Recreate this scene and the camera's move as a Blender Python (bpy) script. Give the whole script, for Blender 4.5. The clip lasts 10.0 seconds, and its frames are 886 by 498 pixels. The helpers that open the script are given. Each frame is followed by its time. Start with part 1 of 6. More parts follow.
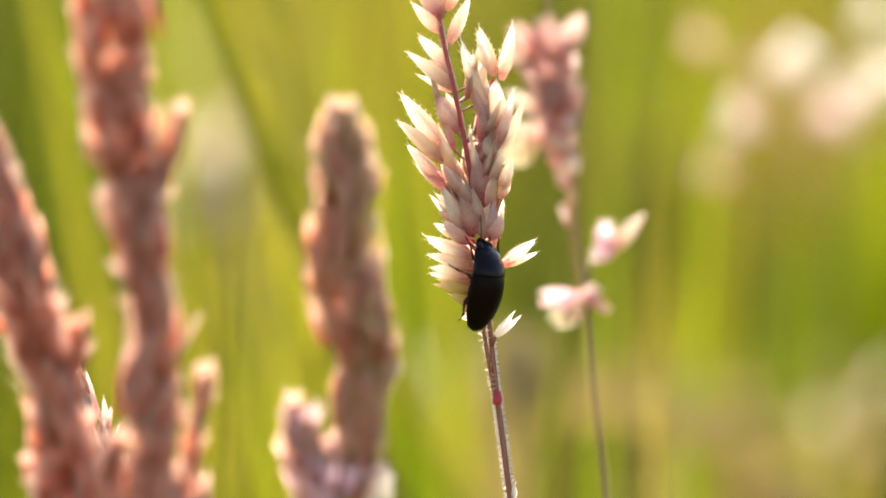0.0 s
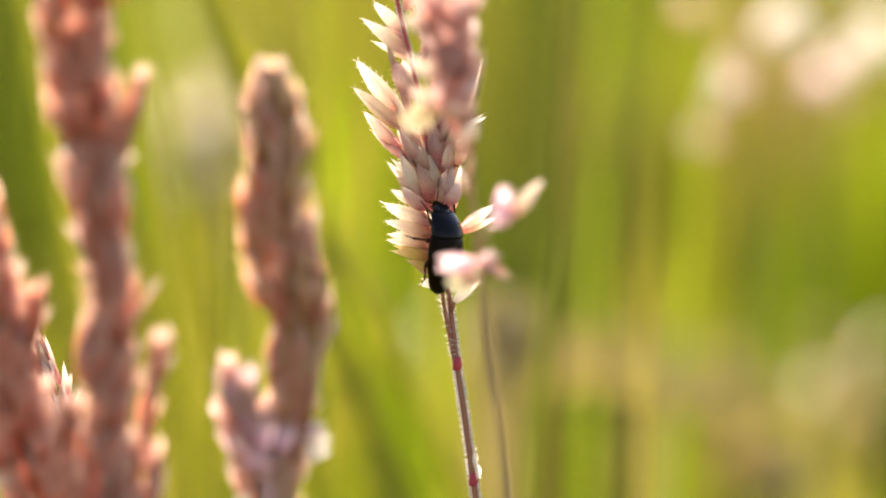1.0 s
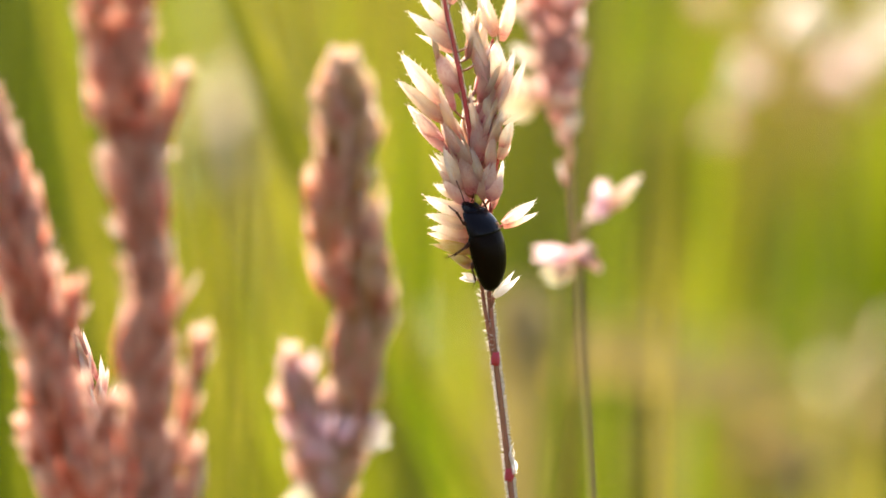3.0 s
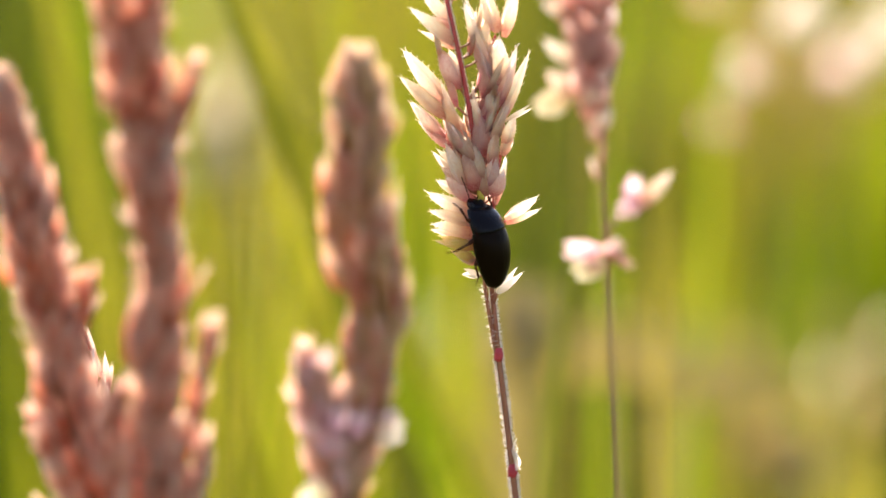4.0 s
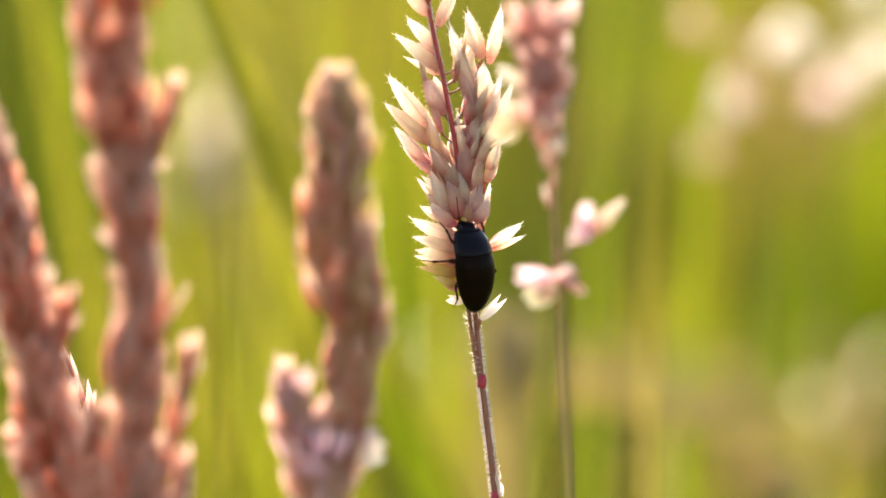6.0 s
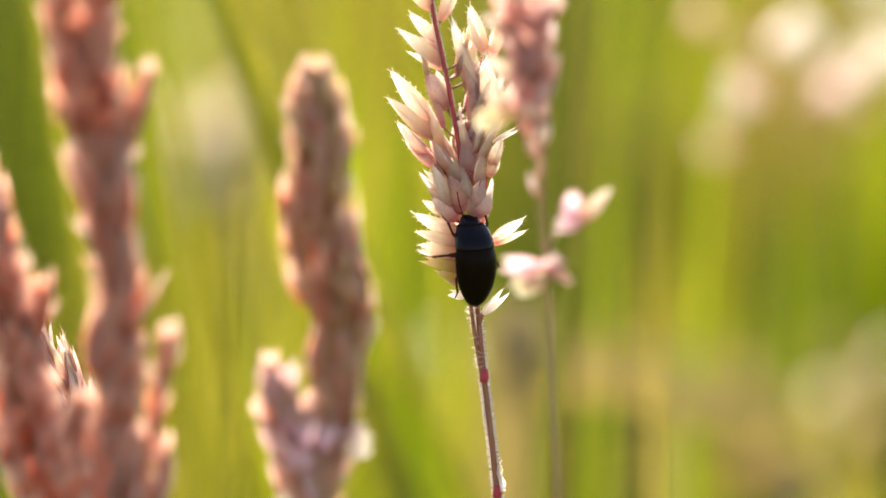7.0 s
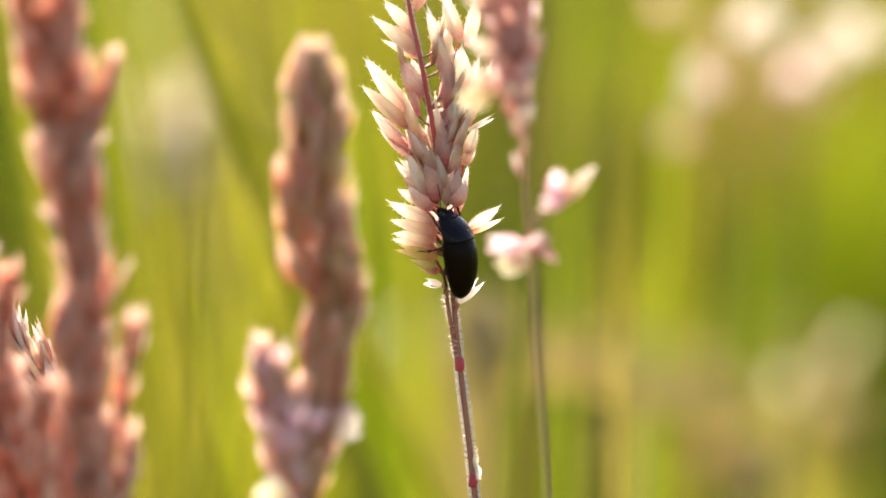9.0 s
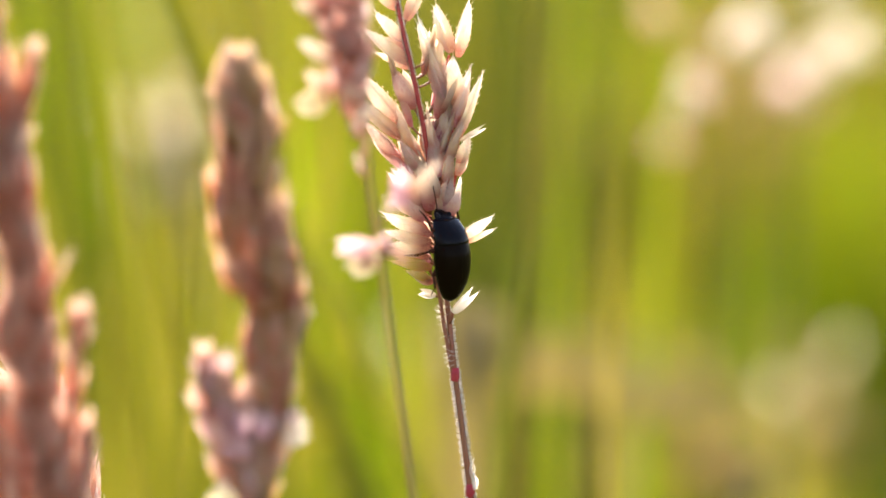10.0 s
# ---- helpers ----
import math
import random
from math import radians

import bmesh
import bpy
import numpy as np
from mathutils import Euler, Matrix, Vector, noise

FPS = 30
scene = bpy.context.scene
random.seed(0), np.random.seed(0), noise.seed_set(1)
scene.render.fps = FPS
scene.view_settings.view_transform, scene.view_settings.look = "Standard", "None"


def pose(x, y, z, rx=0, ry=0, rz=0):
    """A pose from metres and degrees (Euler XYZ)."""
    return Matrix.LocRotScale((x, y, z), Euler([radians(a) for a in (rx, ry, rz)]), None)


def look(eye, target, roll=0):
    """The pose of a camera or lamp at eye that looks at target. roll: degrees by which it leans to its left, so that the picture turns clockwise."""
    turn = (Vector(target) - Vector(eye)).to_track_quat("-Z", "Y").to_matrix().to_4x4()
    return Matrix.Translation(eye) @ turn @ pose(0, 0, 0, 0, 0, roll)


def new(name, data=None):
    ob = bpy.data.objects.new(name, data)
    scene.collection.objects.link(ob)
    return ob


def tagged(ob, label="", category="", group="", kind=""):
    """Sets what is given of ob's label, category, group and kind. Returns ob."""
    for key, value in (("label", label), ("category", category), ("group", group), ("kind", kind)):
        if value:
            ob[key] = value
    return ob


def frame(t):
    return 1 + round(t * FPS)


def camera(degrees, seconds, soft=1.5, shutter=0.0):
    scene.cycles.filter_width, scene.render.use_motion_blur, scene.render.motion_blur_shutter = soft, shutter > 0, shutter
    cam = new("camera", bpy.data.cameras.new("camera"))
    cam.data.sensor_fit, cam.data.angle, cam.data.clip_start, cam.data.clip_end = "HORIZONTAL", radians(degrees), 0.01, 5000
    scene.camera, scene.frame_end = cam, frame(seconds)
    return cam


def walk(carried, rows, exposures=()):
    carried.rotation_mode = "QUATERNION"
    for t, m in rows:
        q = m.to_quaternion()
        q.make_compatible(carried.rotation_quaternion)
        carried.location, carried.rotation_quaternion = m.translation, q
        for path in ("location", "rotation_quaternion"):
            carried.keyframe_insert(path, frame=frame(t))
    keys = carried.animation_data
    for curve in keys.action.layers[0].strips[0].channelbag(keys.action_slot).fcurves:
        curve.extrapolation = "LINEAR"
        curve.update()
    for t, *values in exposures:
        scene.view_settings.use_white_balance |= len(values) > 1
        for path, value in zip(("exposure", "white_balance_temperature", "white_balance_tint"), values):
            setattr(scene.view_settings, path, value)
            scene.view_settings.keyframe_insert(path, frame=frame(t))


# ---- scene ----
cam = camera(12.0, 10.0, soft=1.6, shutter=0.4)
cam.data.dof.use_dof = True
cam.data.dof.focus_distance = 0.504
cam.data.dof.aperture_fstop = 9.5
EYE = (0.0, -0.5, 0.6203)
# seconds, pitch and turn of the hand-held camera in degrees
HELD = [
    (0, -7.386, -0.054), (0.5, -7.647, -0.108), (1, -7.869, -0.207), (1.5, -7.716, -0.092), (2, -7.800, 0.100),
    (2.5, -7.954, 0.123), (2.7, -7.962, 0.046), (3.8, -7.927, 0.031), (4, -8.000, 0.015), (4.5, -8.000, 0.000),
    (5, -7.846, -0.092), (5.5, -7.624, -0.154), (5.7, -7.631, -0.154), (6.8, -7.700, -0.077), (7, -7.723, -0.046),
    (7.5, -7.777, -0.031), (8, -7.808, -0.077), (8.5, -7.916, -0.499), (9, -7.877, -0.553), (9.5, -7.800, -0.645),
    (10, -7.762, -0.668),
]
walk(cam, [(t, pose(*EYE, 90 + p, 0, w)) for t, p, w in HELD], [(0, 1.72, 7260, 19), (10, 1.72, 7260, 19)])

# ---- light ----
SUN_AZ, SUN_EL = radians(-18), radians(46)      # high, to one side and a little behind the stalks
world = bpy.data.worlds.new("sky")
scene.world = world
world.use_nodes = True
wn = world.node_tree.nodes
sky = wn.new("ShaderNodeTexSky")
sky.sky_type, sky.sun_disc, sky.sun_elevation, sky.sun_rotation = "NISHITA", False, SUN_EL, SUN_AZ
wn["Background"].inputs["Strength"].default_value = 0.15
world.node_tree.links.new(sky.outputs["Color"], wn["Background"].inputs["Color"])
sun = new("sun", bpy.data.lights.new("sun", "SUN"))
sun.data.energy, sun.data.angle, sun.data.color = 4.3, radians(0.55), (1.0, 0.93, 0.82)
toward = Vector((math.sin(SUN_AZ) * math.cos(SUN_EL), math.cos(SUN_AZ) * math.cos(SUN_EL), math.sin(SUN_EL)))
sun.matrix_world = look(toward * 20, (0, 0, 0.5))


# ---- materials ----
def nodes_of(name):
    m = bpy.data.materials.new(name)
    m.use_nodes = True
    m.node_tree.nodes.clear()
    return m, m.node_tree.nodes, m.node_tree.links


def ramp(n, l, src, stops):
    r = n.new("ShaderNodeValToRGB")
    while len(r.color_ramp.elements) < len(stops):
        r.color_ramp.elements.new(0.5)
    for e, (p, c) in zip(r.color_ramp.elements, stops):
        e.position, e.color = p, (*c, 1)
    l.new(src, r.inputs[0])
    return r.outputs[0]


def mixed(n, l, fac, a, b, mode="MIX"):
    m = n.new("ShaderNodeMix")
    m.data_type, m.blend_type = "RGBA", mode
    for sock, v in ((m.inputs[0], fac), (m.inputs[6], a), (m.inputs[7], b)):
        if isinstance(v, (int, float)):
            sock.default_value = v
        elif isinstance(v, tuple):
            sock.default_value = (*v, 1)
        else:
            l.new(v, sock)
    return m.outputs[2]


def noise_of(n, l, coord, scale, stretch=(1, 1, 1), detail=3):
    mp, nz = n.new("ShaderNodeMapping"), n.new("ShaderNodeTexNoise")
    mp.inputs["Scale"].default_value = stretch
    nz.inputs["Scale"].default_value, nz.inputs["Detail"].default_value = scale, detail
    l.new(coord, mp.inputs["Vector"])
    l.new(mp.outputs[0], nz.inputs["Vector"])
    return nz.outputs[0]


def finish(n, l, colour, rough, translucency, glow_tint, height=None, bump=0.3, dist=0.0001, spec=0.4):
    b, o = n.new("ShaderNodeBsdfPrincipled"), n.new("ShaderNodeOutputMaterial")
    l.new(colour, b.inputs["Base Color"])
    b.inputs["Roughness"].default_value = rough
    b.inputs["Specular IOR Level"].default_value = spec
    if height is not None:
        bp = n.new("ShaderNodeBump")
        bp.inputs["Strength"].default_value, bp.inputs["Distance"].default_value = bump, dist
        l.new(height, bp.inputs["Height"])
        l.new(bp.outputs[0], b.inputs["Normal"])
    if translucency <= 0:
        l.new(b.outputs[0], o.inputs[0])
        return
    t, m = n.new("ShaderNodeBsdfTranslucent"), n.new("ShaderNodeMixShader")
    l.new(mixed(n, l, 1.0, colour, glow_tint, "MULTIPLY"), t.inputs["Color"])
    m.inputs[0].default_value = translucency
    l.new(b.outputs[0], m.inputs[1])
    l.new(t.outputs[0], m.inputs[2])
    l.new(m.outputs[0], o.inputs[0])


def husk(name, base, body, tip, alt, translucency=0.55, glow=(1.0, 0.86, 0.74), dim=0.8):
    """A grass husk: tinted at its base, paler towards its tip, with long veins; each one differs."""
    m, n, l = nodes_of(name)
    tc, ob = n.new("ShaderNodeAttribute"), n.new("ShaderNodeObjectInfo")
    tc.attribute_name = "husk"                   # place on the unit husk, base to tip
    sep = n.new("ShaderNodeSeparateXYZ")
    l.new(tc.outputs["Vector"], sep.inputs[0])
    along = ramp(n, l, sep.outputs[2], [(0.0, base), (0.12, base), (0.4, body), (0.76, tip)])
    vein = noise_of(n, l, tc.outputs["Vector"], 12.0, (6.0, 6.0, 0.25))
    blot = noise_of(n, l, tc.outputs["Vector"], 3.1, (1, 1, 1))
    c = mixed(n, l, ramp(n, l, vein, [(0.48, (0, 0, 0)), (0.57, (0.7, 0.7, 0.7))]), along, alt)
    c = mixed(n, l, ramp(n, l, blot, [(0.45, (0, 0, 0)), (0.75, (0.3, 0.3, 0.3))]), c, base)
    tone = ramp(n, l, ob.outputs["Random"], [(0.0, (dim, dim * 0.93, dim * 0.88)), (0.5, (1, 1, 1)), (1.0, (1.0, 0.93, 0.9))])
    c = mixed(n, l, 1.0, c, tone, "MULTIPLY")
    finish(n, l, c, 0.6, translucency, glow, vein, 0.35, 0.05, 0.1)
    return m


def stalk_mat(name, a, b, translucency=0.15, rough=0.5):
    m, n, l = nodes_of(name)
    tc = n.new("ShaderNodeTexCoord")
    big = noise_of(n, l, tc.outputs["Object"], 120.0, (1, 1, 0.35))
    fine = noise_of(n, l, tc.outputs["Object"], 2500.0, (1, 1, 0.06))
    c = mixed(n, l, ramp(n, l, big, [(0.35, (0, 0, 0)), (0.65, (1, 1, 1))]), a, b)
    c = mixed(n, l, 0.5, c, ramp(n, l, fine, [(0.3, (0.55, 0.55, 0.55)), (0.7, (1, 1, 1))]), "MULTIPLY")
    finish(n, l, c, rough, translucency, (1, 0.9, 0.8), fine, 0.4, 0.00004)
    return m


def leaf_mat(name, low, mid, high, translucency=0.5):
    """Grass leaf: each blade differs in tone, with long ribs and a few dry patches."""
    m, n, l = nodes_of(name)
    g, tc = n.new("ShaderNodeNewGeometry"), n.new("ShaderNodeTexCoord")
    ob, add, fr = n.new("ShaderNodeObjectInfo"), n.new("ShaderNodeMath"), n.new("ShaderNodeMath")
    add.operation, fr.operation = "ADD", "FRACT"
    l.new(g.outputs["Random Per Island"], add.inputs[0])
    l.new(ob.outputs["Random"], add.inputs[1])
    l.new(add.outputs[0], fr.inputs[0])
    c = ramp(n, l, fr.outputs[0], [(0.0, low), (0.55, mid), (1.0, high)])
    blot = noise_of(n, l, tc.outputs["Object"], 9.0, (1, 1, 0.5))
    rib = noise_of(n, l, tc.outputs["Object"], 900.0, (1, 1, 0.02))
    c = mixed(n, l, ramp(n, l, blot, [(0.5, (0, 0, 0)), (0.75, (0.6, 0.6, 0.6))]), c, high)
    c = mixed(n, l, 0.4, c, ramp(n, l, rib, [(0.3, (0.6, 0.6, 0.6)), (0.7, (1, 1, 1))]), "MULTIPLY")
    finish(n, l, c, 0.45, translucency, (1.0, 1.0, 0.55), rib, 0.3, 0.0002)
    return m


def shell_mat(name, a, b, rough, spec, stria):
    m, n, l = nodes_of(name)
    tc = n.new("ShaderNodeTexCoord")
    nz = noise_of(n, l, tc.outputs["Object"], 700.0, (1, 1, 0.5))
    pit = noise_of(n, l, tc.outputs["Object"], 5200.0, (1, 1, stria))
    c = mixed(n, l, nz, a, b)
    finish(n, l, c, rough, 0.0, (1, 1, 1), pit, 0.5, 0.00005, spec)
    return m


CREAM = husk("cream_husk", (0.68, 0.35, 0.32), (0.97, 0.91, 0.77), (0.98, 0.96, 0.89), (0.91, 0.78, 0.6), 0.85, (1.0, 1.0, 0.98))
ROSE = husk("rose_husk", (0.6, 0.24, 0.28), (0.94, 0.83, 0.73), (0.97, 0.93, 0.87), (0.86, 0.64, 0.56), 0.83, (1.0, 0.99, 0.97))
STRAW_GREEN = husk("yellow_green_husk", (0.7, 0.36, 0.26), (0.8, 0.66, 0.24), (0.88, 0.78, 0.48), (0.68, 0.58, 0.12), 0.5)
WHITE = husk("white_papery_husk", (0.9, 0.86, 0.78), (0.95, 0.93, 0.88), (0.96, 0.95, 0.91), (0.92, 0.89, 0.84), 0.86, (1, 0.98, 0.94))
TAN = husk("tan_husk", (0.58, 0.2, 0.13), (0.91, 0.51, 0.36), (0.97, 0.82, 0.69), (0.78, 0.36, 0.25), 0.79, (1.0, 0.94, 0.88), 0.76)
DUSKY = husk("dusky_rose_husk", (0.6, 0.3, 0.26), (0.86, 0.6, 0.52), (0.94, 0.8, 0.72), (0.76, 0.48, 0.41), 0.76, (1.0, 0.97, 0.93))
OLIVE = husk("olive_tan_husk", (0.46, 0.25, 0.1), (0.79, 0.57, 0.31), (0.95, 0.83, 0.62), (0.64, 0.42, 0.19), 0.78, (1.0, 0.97, 0.86), 0.74)
PALE = husk("pale_tan_husk", (0.7, 0.41, 0.33), (0.89, 0.68, 0.56), (0.94, 0.84, 0.73), (0.82, 0.55, 0.45), 0.74, (1.0, 0.96, 0.92), 0.72)
PINK = husk("pink_husk", (0.82, 0.5, 0.54), (0.92, 0.68, 0.7), (0.95, 0.82, 0.8), (0.87, 0.6, 0.64), 0.66, (1, 0.96, 0.95))
BUTTER = husk("buttery_husk", (0.88, 0.82, 0.6), (0.95, 0.92, 0.73), (0.97, 0.95, 0.81), (0.92, 0.88, 0.66), 0.8, (1, 0.99, 0.92))
STRAW = husk("straw_husk", (0.38, 0.3, 0.11), (0.46, 0.37, 0.16), (0.54, 0.45, 0.22), (0.42, 0.33, 0.13), 0.55, (1, 0.95, 0.75))
RED_STEM = stalk_mat("red_stem", (0.37, 0.125, 0.075), (0.29, 0.13, 0.065), 0.2)
CRIMSON = stalk_mat("crimson_stem", (0.56, 0.07, 0.07), (0.48, 0.09, 0.07), 0.3)
NODE_RED = stalk_mat("node_red", (0.5, 0.03, 0.05), (0.42, 0.04, 0.05))
BROWN_STEM = stalk_mat("brown_stem", (0.3, 0.16, 0.1), (0.26, 0.17, 0.09))
STRAW_STEM = stalk_mat("straw_stem", (0.55, 0.36, 0.24), (0.5, 0.32, 0.2))
OLIVE_STEM = stalk_mat("olive_brown_stem", (0.42, 0.23, 0.12), (0.36, 0.22, 0.09))
HAIR = stalk_mat("white_hair", (0.94, 0.92, 0.88), (0.9, 0.87, 0.84), 0.6)
GREEN = leaf_mat("meadow_leaf", (0.11, 0.115, 0.01), (0.2, 0.2, 0.016), (0.31, 0.27, 0.032), 0.5)
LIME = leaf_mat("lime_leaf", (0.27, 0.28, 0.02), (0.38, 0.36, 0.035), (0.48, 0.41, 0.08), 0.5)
BRIGHT = leaf_mat("fresh_leaf", (0.155, 0.23, 0.006), (0.235, 0.31, 0.01), (0.33, 0.37, 0.022), 0.55)
# two darkened greens: the shade between blades is put into the leaf colour
SHADE_GREEN = leaf_mat("shade_dark_green_leaf", (0.045, 0.065, 0.005), (0.075, 0.1, 0.007), (0.12, 0.135, 0.012), 0.45)
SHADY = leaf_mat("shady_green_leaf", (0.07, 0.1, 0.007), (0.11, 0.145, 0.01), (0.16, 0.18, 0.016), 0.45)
VIVID = leaf_mat("vivid_green_leaf", (0.08, 0.145, 0.004), (0.125, 0.2, 0.006), (0.19, 0.26, 0.012), 0.55)
# olive-brown darkened in its base colour to pass for shaded blades
SHADE_BROWN = leaf_mat("shade_dark_brown_leaf", (0.045, 0.04, 0.009), (0.075, 0.064, 0.013), (0.115, 0.092, 0.02), 0.35)
BROWNED = leaf_mat("olive_brown_leaf", (0.2, 0.17, 0.026), (0.28, 0.24, 0.04), (0.38, 0.3, 0.06), 0.45)
YELLOW = leaf_mat("yellowing_leaf", (0.42, 0.38, 0.05), (0.52, 0.44, 0.08), (0.58, 0.48, 0.14), 0.5)
DRY = leaf_mat("dry_straw", (0.44, 0.32, 0.15), (0.56, 0.42, 0.22), (0.64, 0.5, 0.3), 0.45)
BEIGE = leaf_mat("beige_dead_leaf", (0.25, 0.195, 0.075), (0.31, 0.24, 0.1), (0.37, 0.29, 0.13), 0.4)
GREY = leaf_mat("grey_green_leaf", (0.42, 0.42, 0.2), (0.5, 0.49, 0.27), (0.56, 0.53, 0.32), 0.45)
BLACK = shell_mat("black_shell", (0.004, 0.0022, 0.001), (0.008, 0.0038, 0.0015), 0.3, 0.03, 0.1)
BLUE_BLACK = shell_mat("blue_black_shell", (0.003, 0.003, 0.005), (0.006, 0.004, 0.004), 0.24, 0.09, 1.0)
LEG_MAT = shell_mat("dark_brown_leg", (0.05, 0.018, 0.011), (0.06, 0.024, 0.013), 0.5, 0.02, 1.0)
EYE_MAT = shell_mat("eye", (0.008, 0.008, 0.01), (0.01, 0.01, 0.01), 0.35, 0.15, 1.0)


def soil_mat():
    m, n, l = nodes_of("meadow_soil")
    tc = n.new("ShaderNodeTexCoord")
    big = noise_of(n, l, tc.outputs["Object"], 3.0)
    fine = noise_of(n, l, tc.outputs["Object"], 60.0)
    c = ramp(n, l, big, [(0.35, (0.06, 0.09, 0.012)), (0.55, (0.12, 0.15, 0.02)), (0.75, (0.17, 0.15, 0.05))])
    c = mixed(n, l, 0.6, c, ramp(n, l, fine, [(0.3, (0.4, 0.4, 0.4)), (0.7, (1, 1, 1))]), "MULTIPLY")
    finish(n, l, c, 0.9, 0.0, (1, 1, 1), fine, 0.8, 0.02)
    return m


SOIL = soil_mat()


# ---- building helpers ----
def mesh_of(name, bm, material, smooth=True):
    me = bpy.data.meshes.new(name)
    bm.normal_update()
    bm.to_mesh(me)
    bm.free()
    me.materials.append(material)
    if smooth:
        for p in me.polygons:
            p.use_smooth = True
    return me


def part(name, bm, material, parent, label="", smooth=True):
    """One mesh object under a thing or a part."""
    ob = new(name, mesh_of(name, bm, material, smooth) if isinstance(bm, bmesh.types.BMesh) else bm)
    ob.parent = parent
    return tagged(ob, label)


def tube(bm, pts, radii, seg=8):
    """A round rod through pts; radii one per point; closed ends."""
    pts = [Vector(p) for p in pts]
    rings, side = [], Vector((1, 0.13, 0.07))
    for i, p in enumerate(pts):
        d = (pts[min(i + 1, len(pts) - 1)] - pts[max(i - 1, 0)]).normalized()
        a = d.cross(side).normalized() if abs(d.dot(side)) < 0.98 * side.length else d.cross(Vector((0, 1, 0))).normalized()
        b = d.cross(a)
        rings.append([bm.verts.new(p + radii[i] * (math.cos(k * math.tau / seg) * a + math.sin(k * math.tau / seg) * b)) for k in range(seg)])
    for r, q in zip(rings, rings[1:]):
        for k in range(seg):
            bm.faces.new((r[k], r[(k + 1) % seg], q[(k + 1) % seg], q[k]))
    bm.faces.new(rings[0][::-1])
    bm.faces.new(rings[-1])


def smooth_line(pts, per=6):
    """A Catmull-Rom line through pts."""
    p = [Vector(q) for q in pts]
    p = [2 * p[0] - p[1]] + p + [2 * p[-1] - p[-2]]
    out = []
    for i in range(1, len(p) - 2):
        for k in range(per):
            t = k / per
            out.append(0.5 * (2 * p[i] + (p[i + 1] - p[i - 1]) * t + (2 * p[i - 1] - 5 * p[i] + 4 * p[i + 1] - p[i + 2]) * t * t
                              + (3 * p[i] - p[i - 1] - 3 * p[i + 1] + p[i + 2]) * t ** 3))
    return out + [p[-2]]


MM = 0.001


def mm(*p):
    return Vector(p) * MM


def glume(bm, rng, side, gape, wide, nz=9, na=6, ragged=0.0):
    """One boat-shaped husk of unit length, thin as paper, keel outwards."""
    outer = []
    top = rng.uniform(0.93, 1.03)
    bend = rng.uniform(-0.05, 0.05)
    for i in range(nz + 1):
        s = i / nz
        w = wide * max(0.025, math.sin(math.pi * min(1, 0.06 + 0.94 * s) ** 0.82) ** 0.74 * (1 - 0.25 * s * s))
        ro = []
        for k in range(na + 1):
            a = (2 * k / na - 1)
            ang = a * 1.35
            z = s * top - 0.03 * abs(a) * s + (rng.uniform(-ragged, ragged) if s > 0.7 else 0)
            x = w * math.sin(ang) + bend * s * s
            y = side * (0.72 * w * math.cos(ang) * (1 + 0.15 * (abs(a) < 0.2)) + gape * s ** 1.6 - 0.22 * w)
            ro.append(bm.verts.new((x, y, z)))
        outer.append(ro)
    for i in range(nz):
        for k in range(na):
            bm.faces.new((outer[i][k], outer[i][k + 1], outer[i + 1][k + 1], outer[i + 1][k]))
    return outer


def bristle(bm, p, d, r):
    """One tapered hair."""
    d = Vector(d)
    a = d.cross(Vector((0.3, 0.8, 0.5))).normalized() * r
    b = d.cross(a).normalized() * r
    v = [bm.verts.new(Vector(p) + q) for q in (a, -0.5 * a + 0.87 * b, -0.5 * a - 0.87 * b)] + [bm.verts.new(Vector(p) + d)]
    for k in range(3):
        bm.faces.new((v[k], v[(k + 1) % 3], v[3]))


def spikelet_mesh(name, material, seed, gape=0.06, hairs=26, nz=9, na=6, ragged=0.0, wide=0.235):
    """Unit spikelet along +z: two facing husks and a fringe of hairs on the keels."""
    rng = random.Random(seed)
    bm = bmesh.new()
    for side in (1, -1):
        rows = glume(bm, rng, side, gape * rng.uniform(0.6, 1.3), wide * rng.uniform(0.9, 1.1) * (1 if side < 0 else 0.84), nz, na, ragged)
        for _ in range(hairs // 2):
            i, k = rng.randrange(2, nz + 1), rng.choice((0, na // 2, na // 2, na))
            p = rows[i][k].co
            d = Vector((p.x * 2.2 + rng.uniform(-0.1, 0.1), side * 0.2 + rng.uniform(-0.1, 0.1), 0.3)).normalized()
            bristle(bm, p, d * rng.uniform(0.03, 0.075), 0.005)
    me = mesh_of(name, bm, material)
    me.attributes.new("husk", "FLOAT_VECTOR", "POINT").data.foreach_set("vector", np.array([v.co for v in me.vertices], np.float32).ravel())
    return me


def joined(name, placed, parent, label=""):
    """Many unit spikelets laid into one mesh; placed: (mesh, matrix)."""
    co, husk_at, faces, k = [], [], [], 0
    for me, m in placed:
        v = np.array([p.co for p in me.vertices])
        mat = np.array(m)
        co.append(v @ mat[:3, :3].T + mat[:3, 3])
        husk_at.append(v)
        faces += [tuple(k + i for i in p.vertices) for p in me.polygons]
        k += len(v)
    out = bpy.data.meshes.new(name)
    out.from_pydata(np.concatenate(co).tolist(), [], faces)
    out.attributes.new("husk", "FLOAT_VECTOR", "POINT").data.foreach_set("vector", np.concatenate(husk_at).astype(np.float32).ravel())
    out.materials.append(placed[0][0].materials[0])
    for p in out.polygons:
        p.use_smooth = True
    return tagged(part(name, out, None, parent, label), kind="stuff")


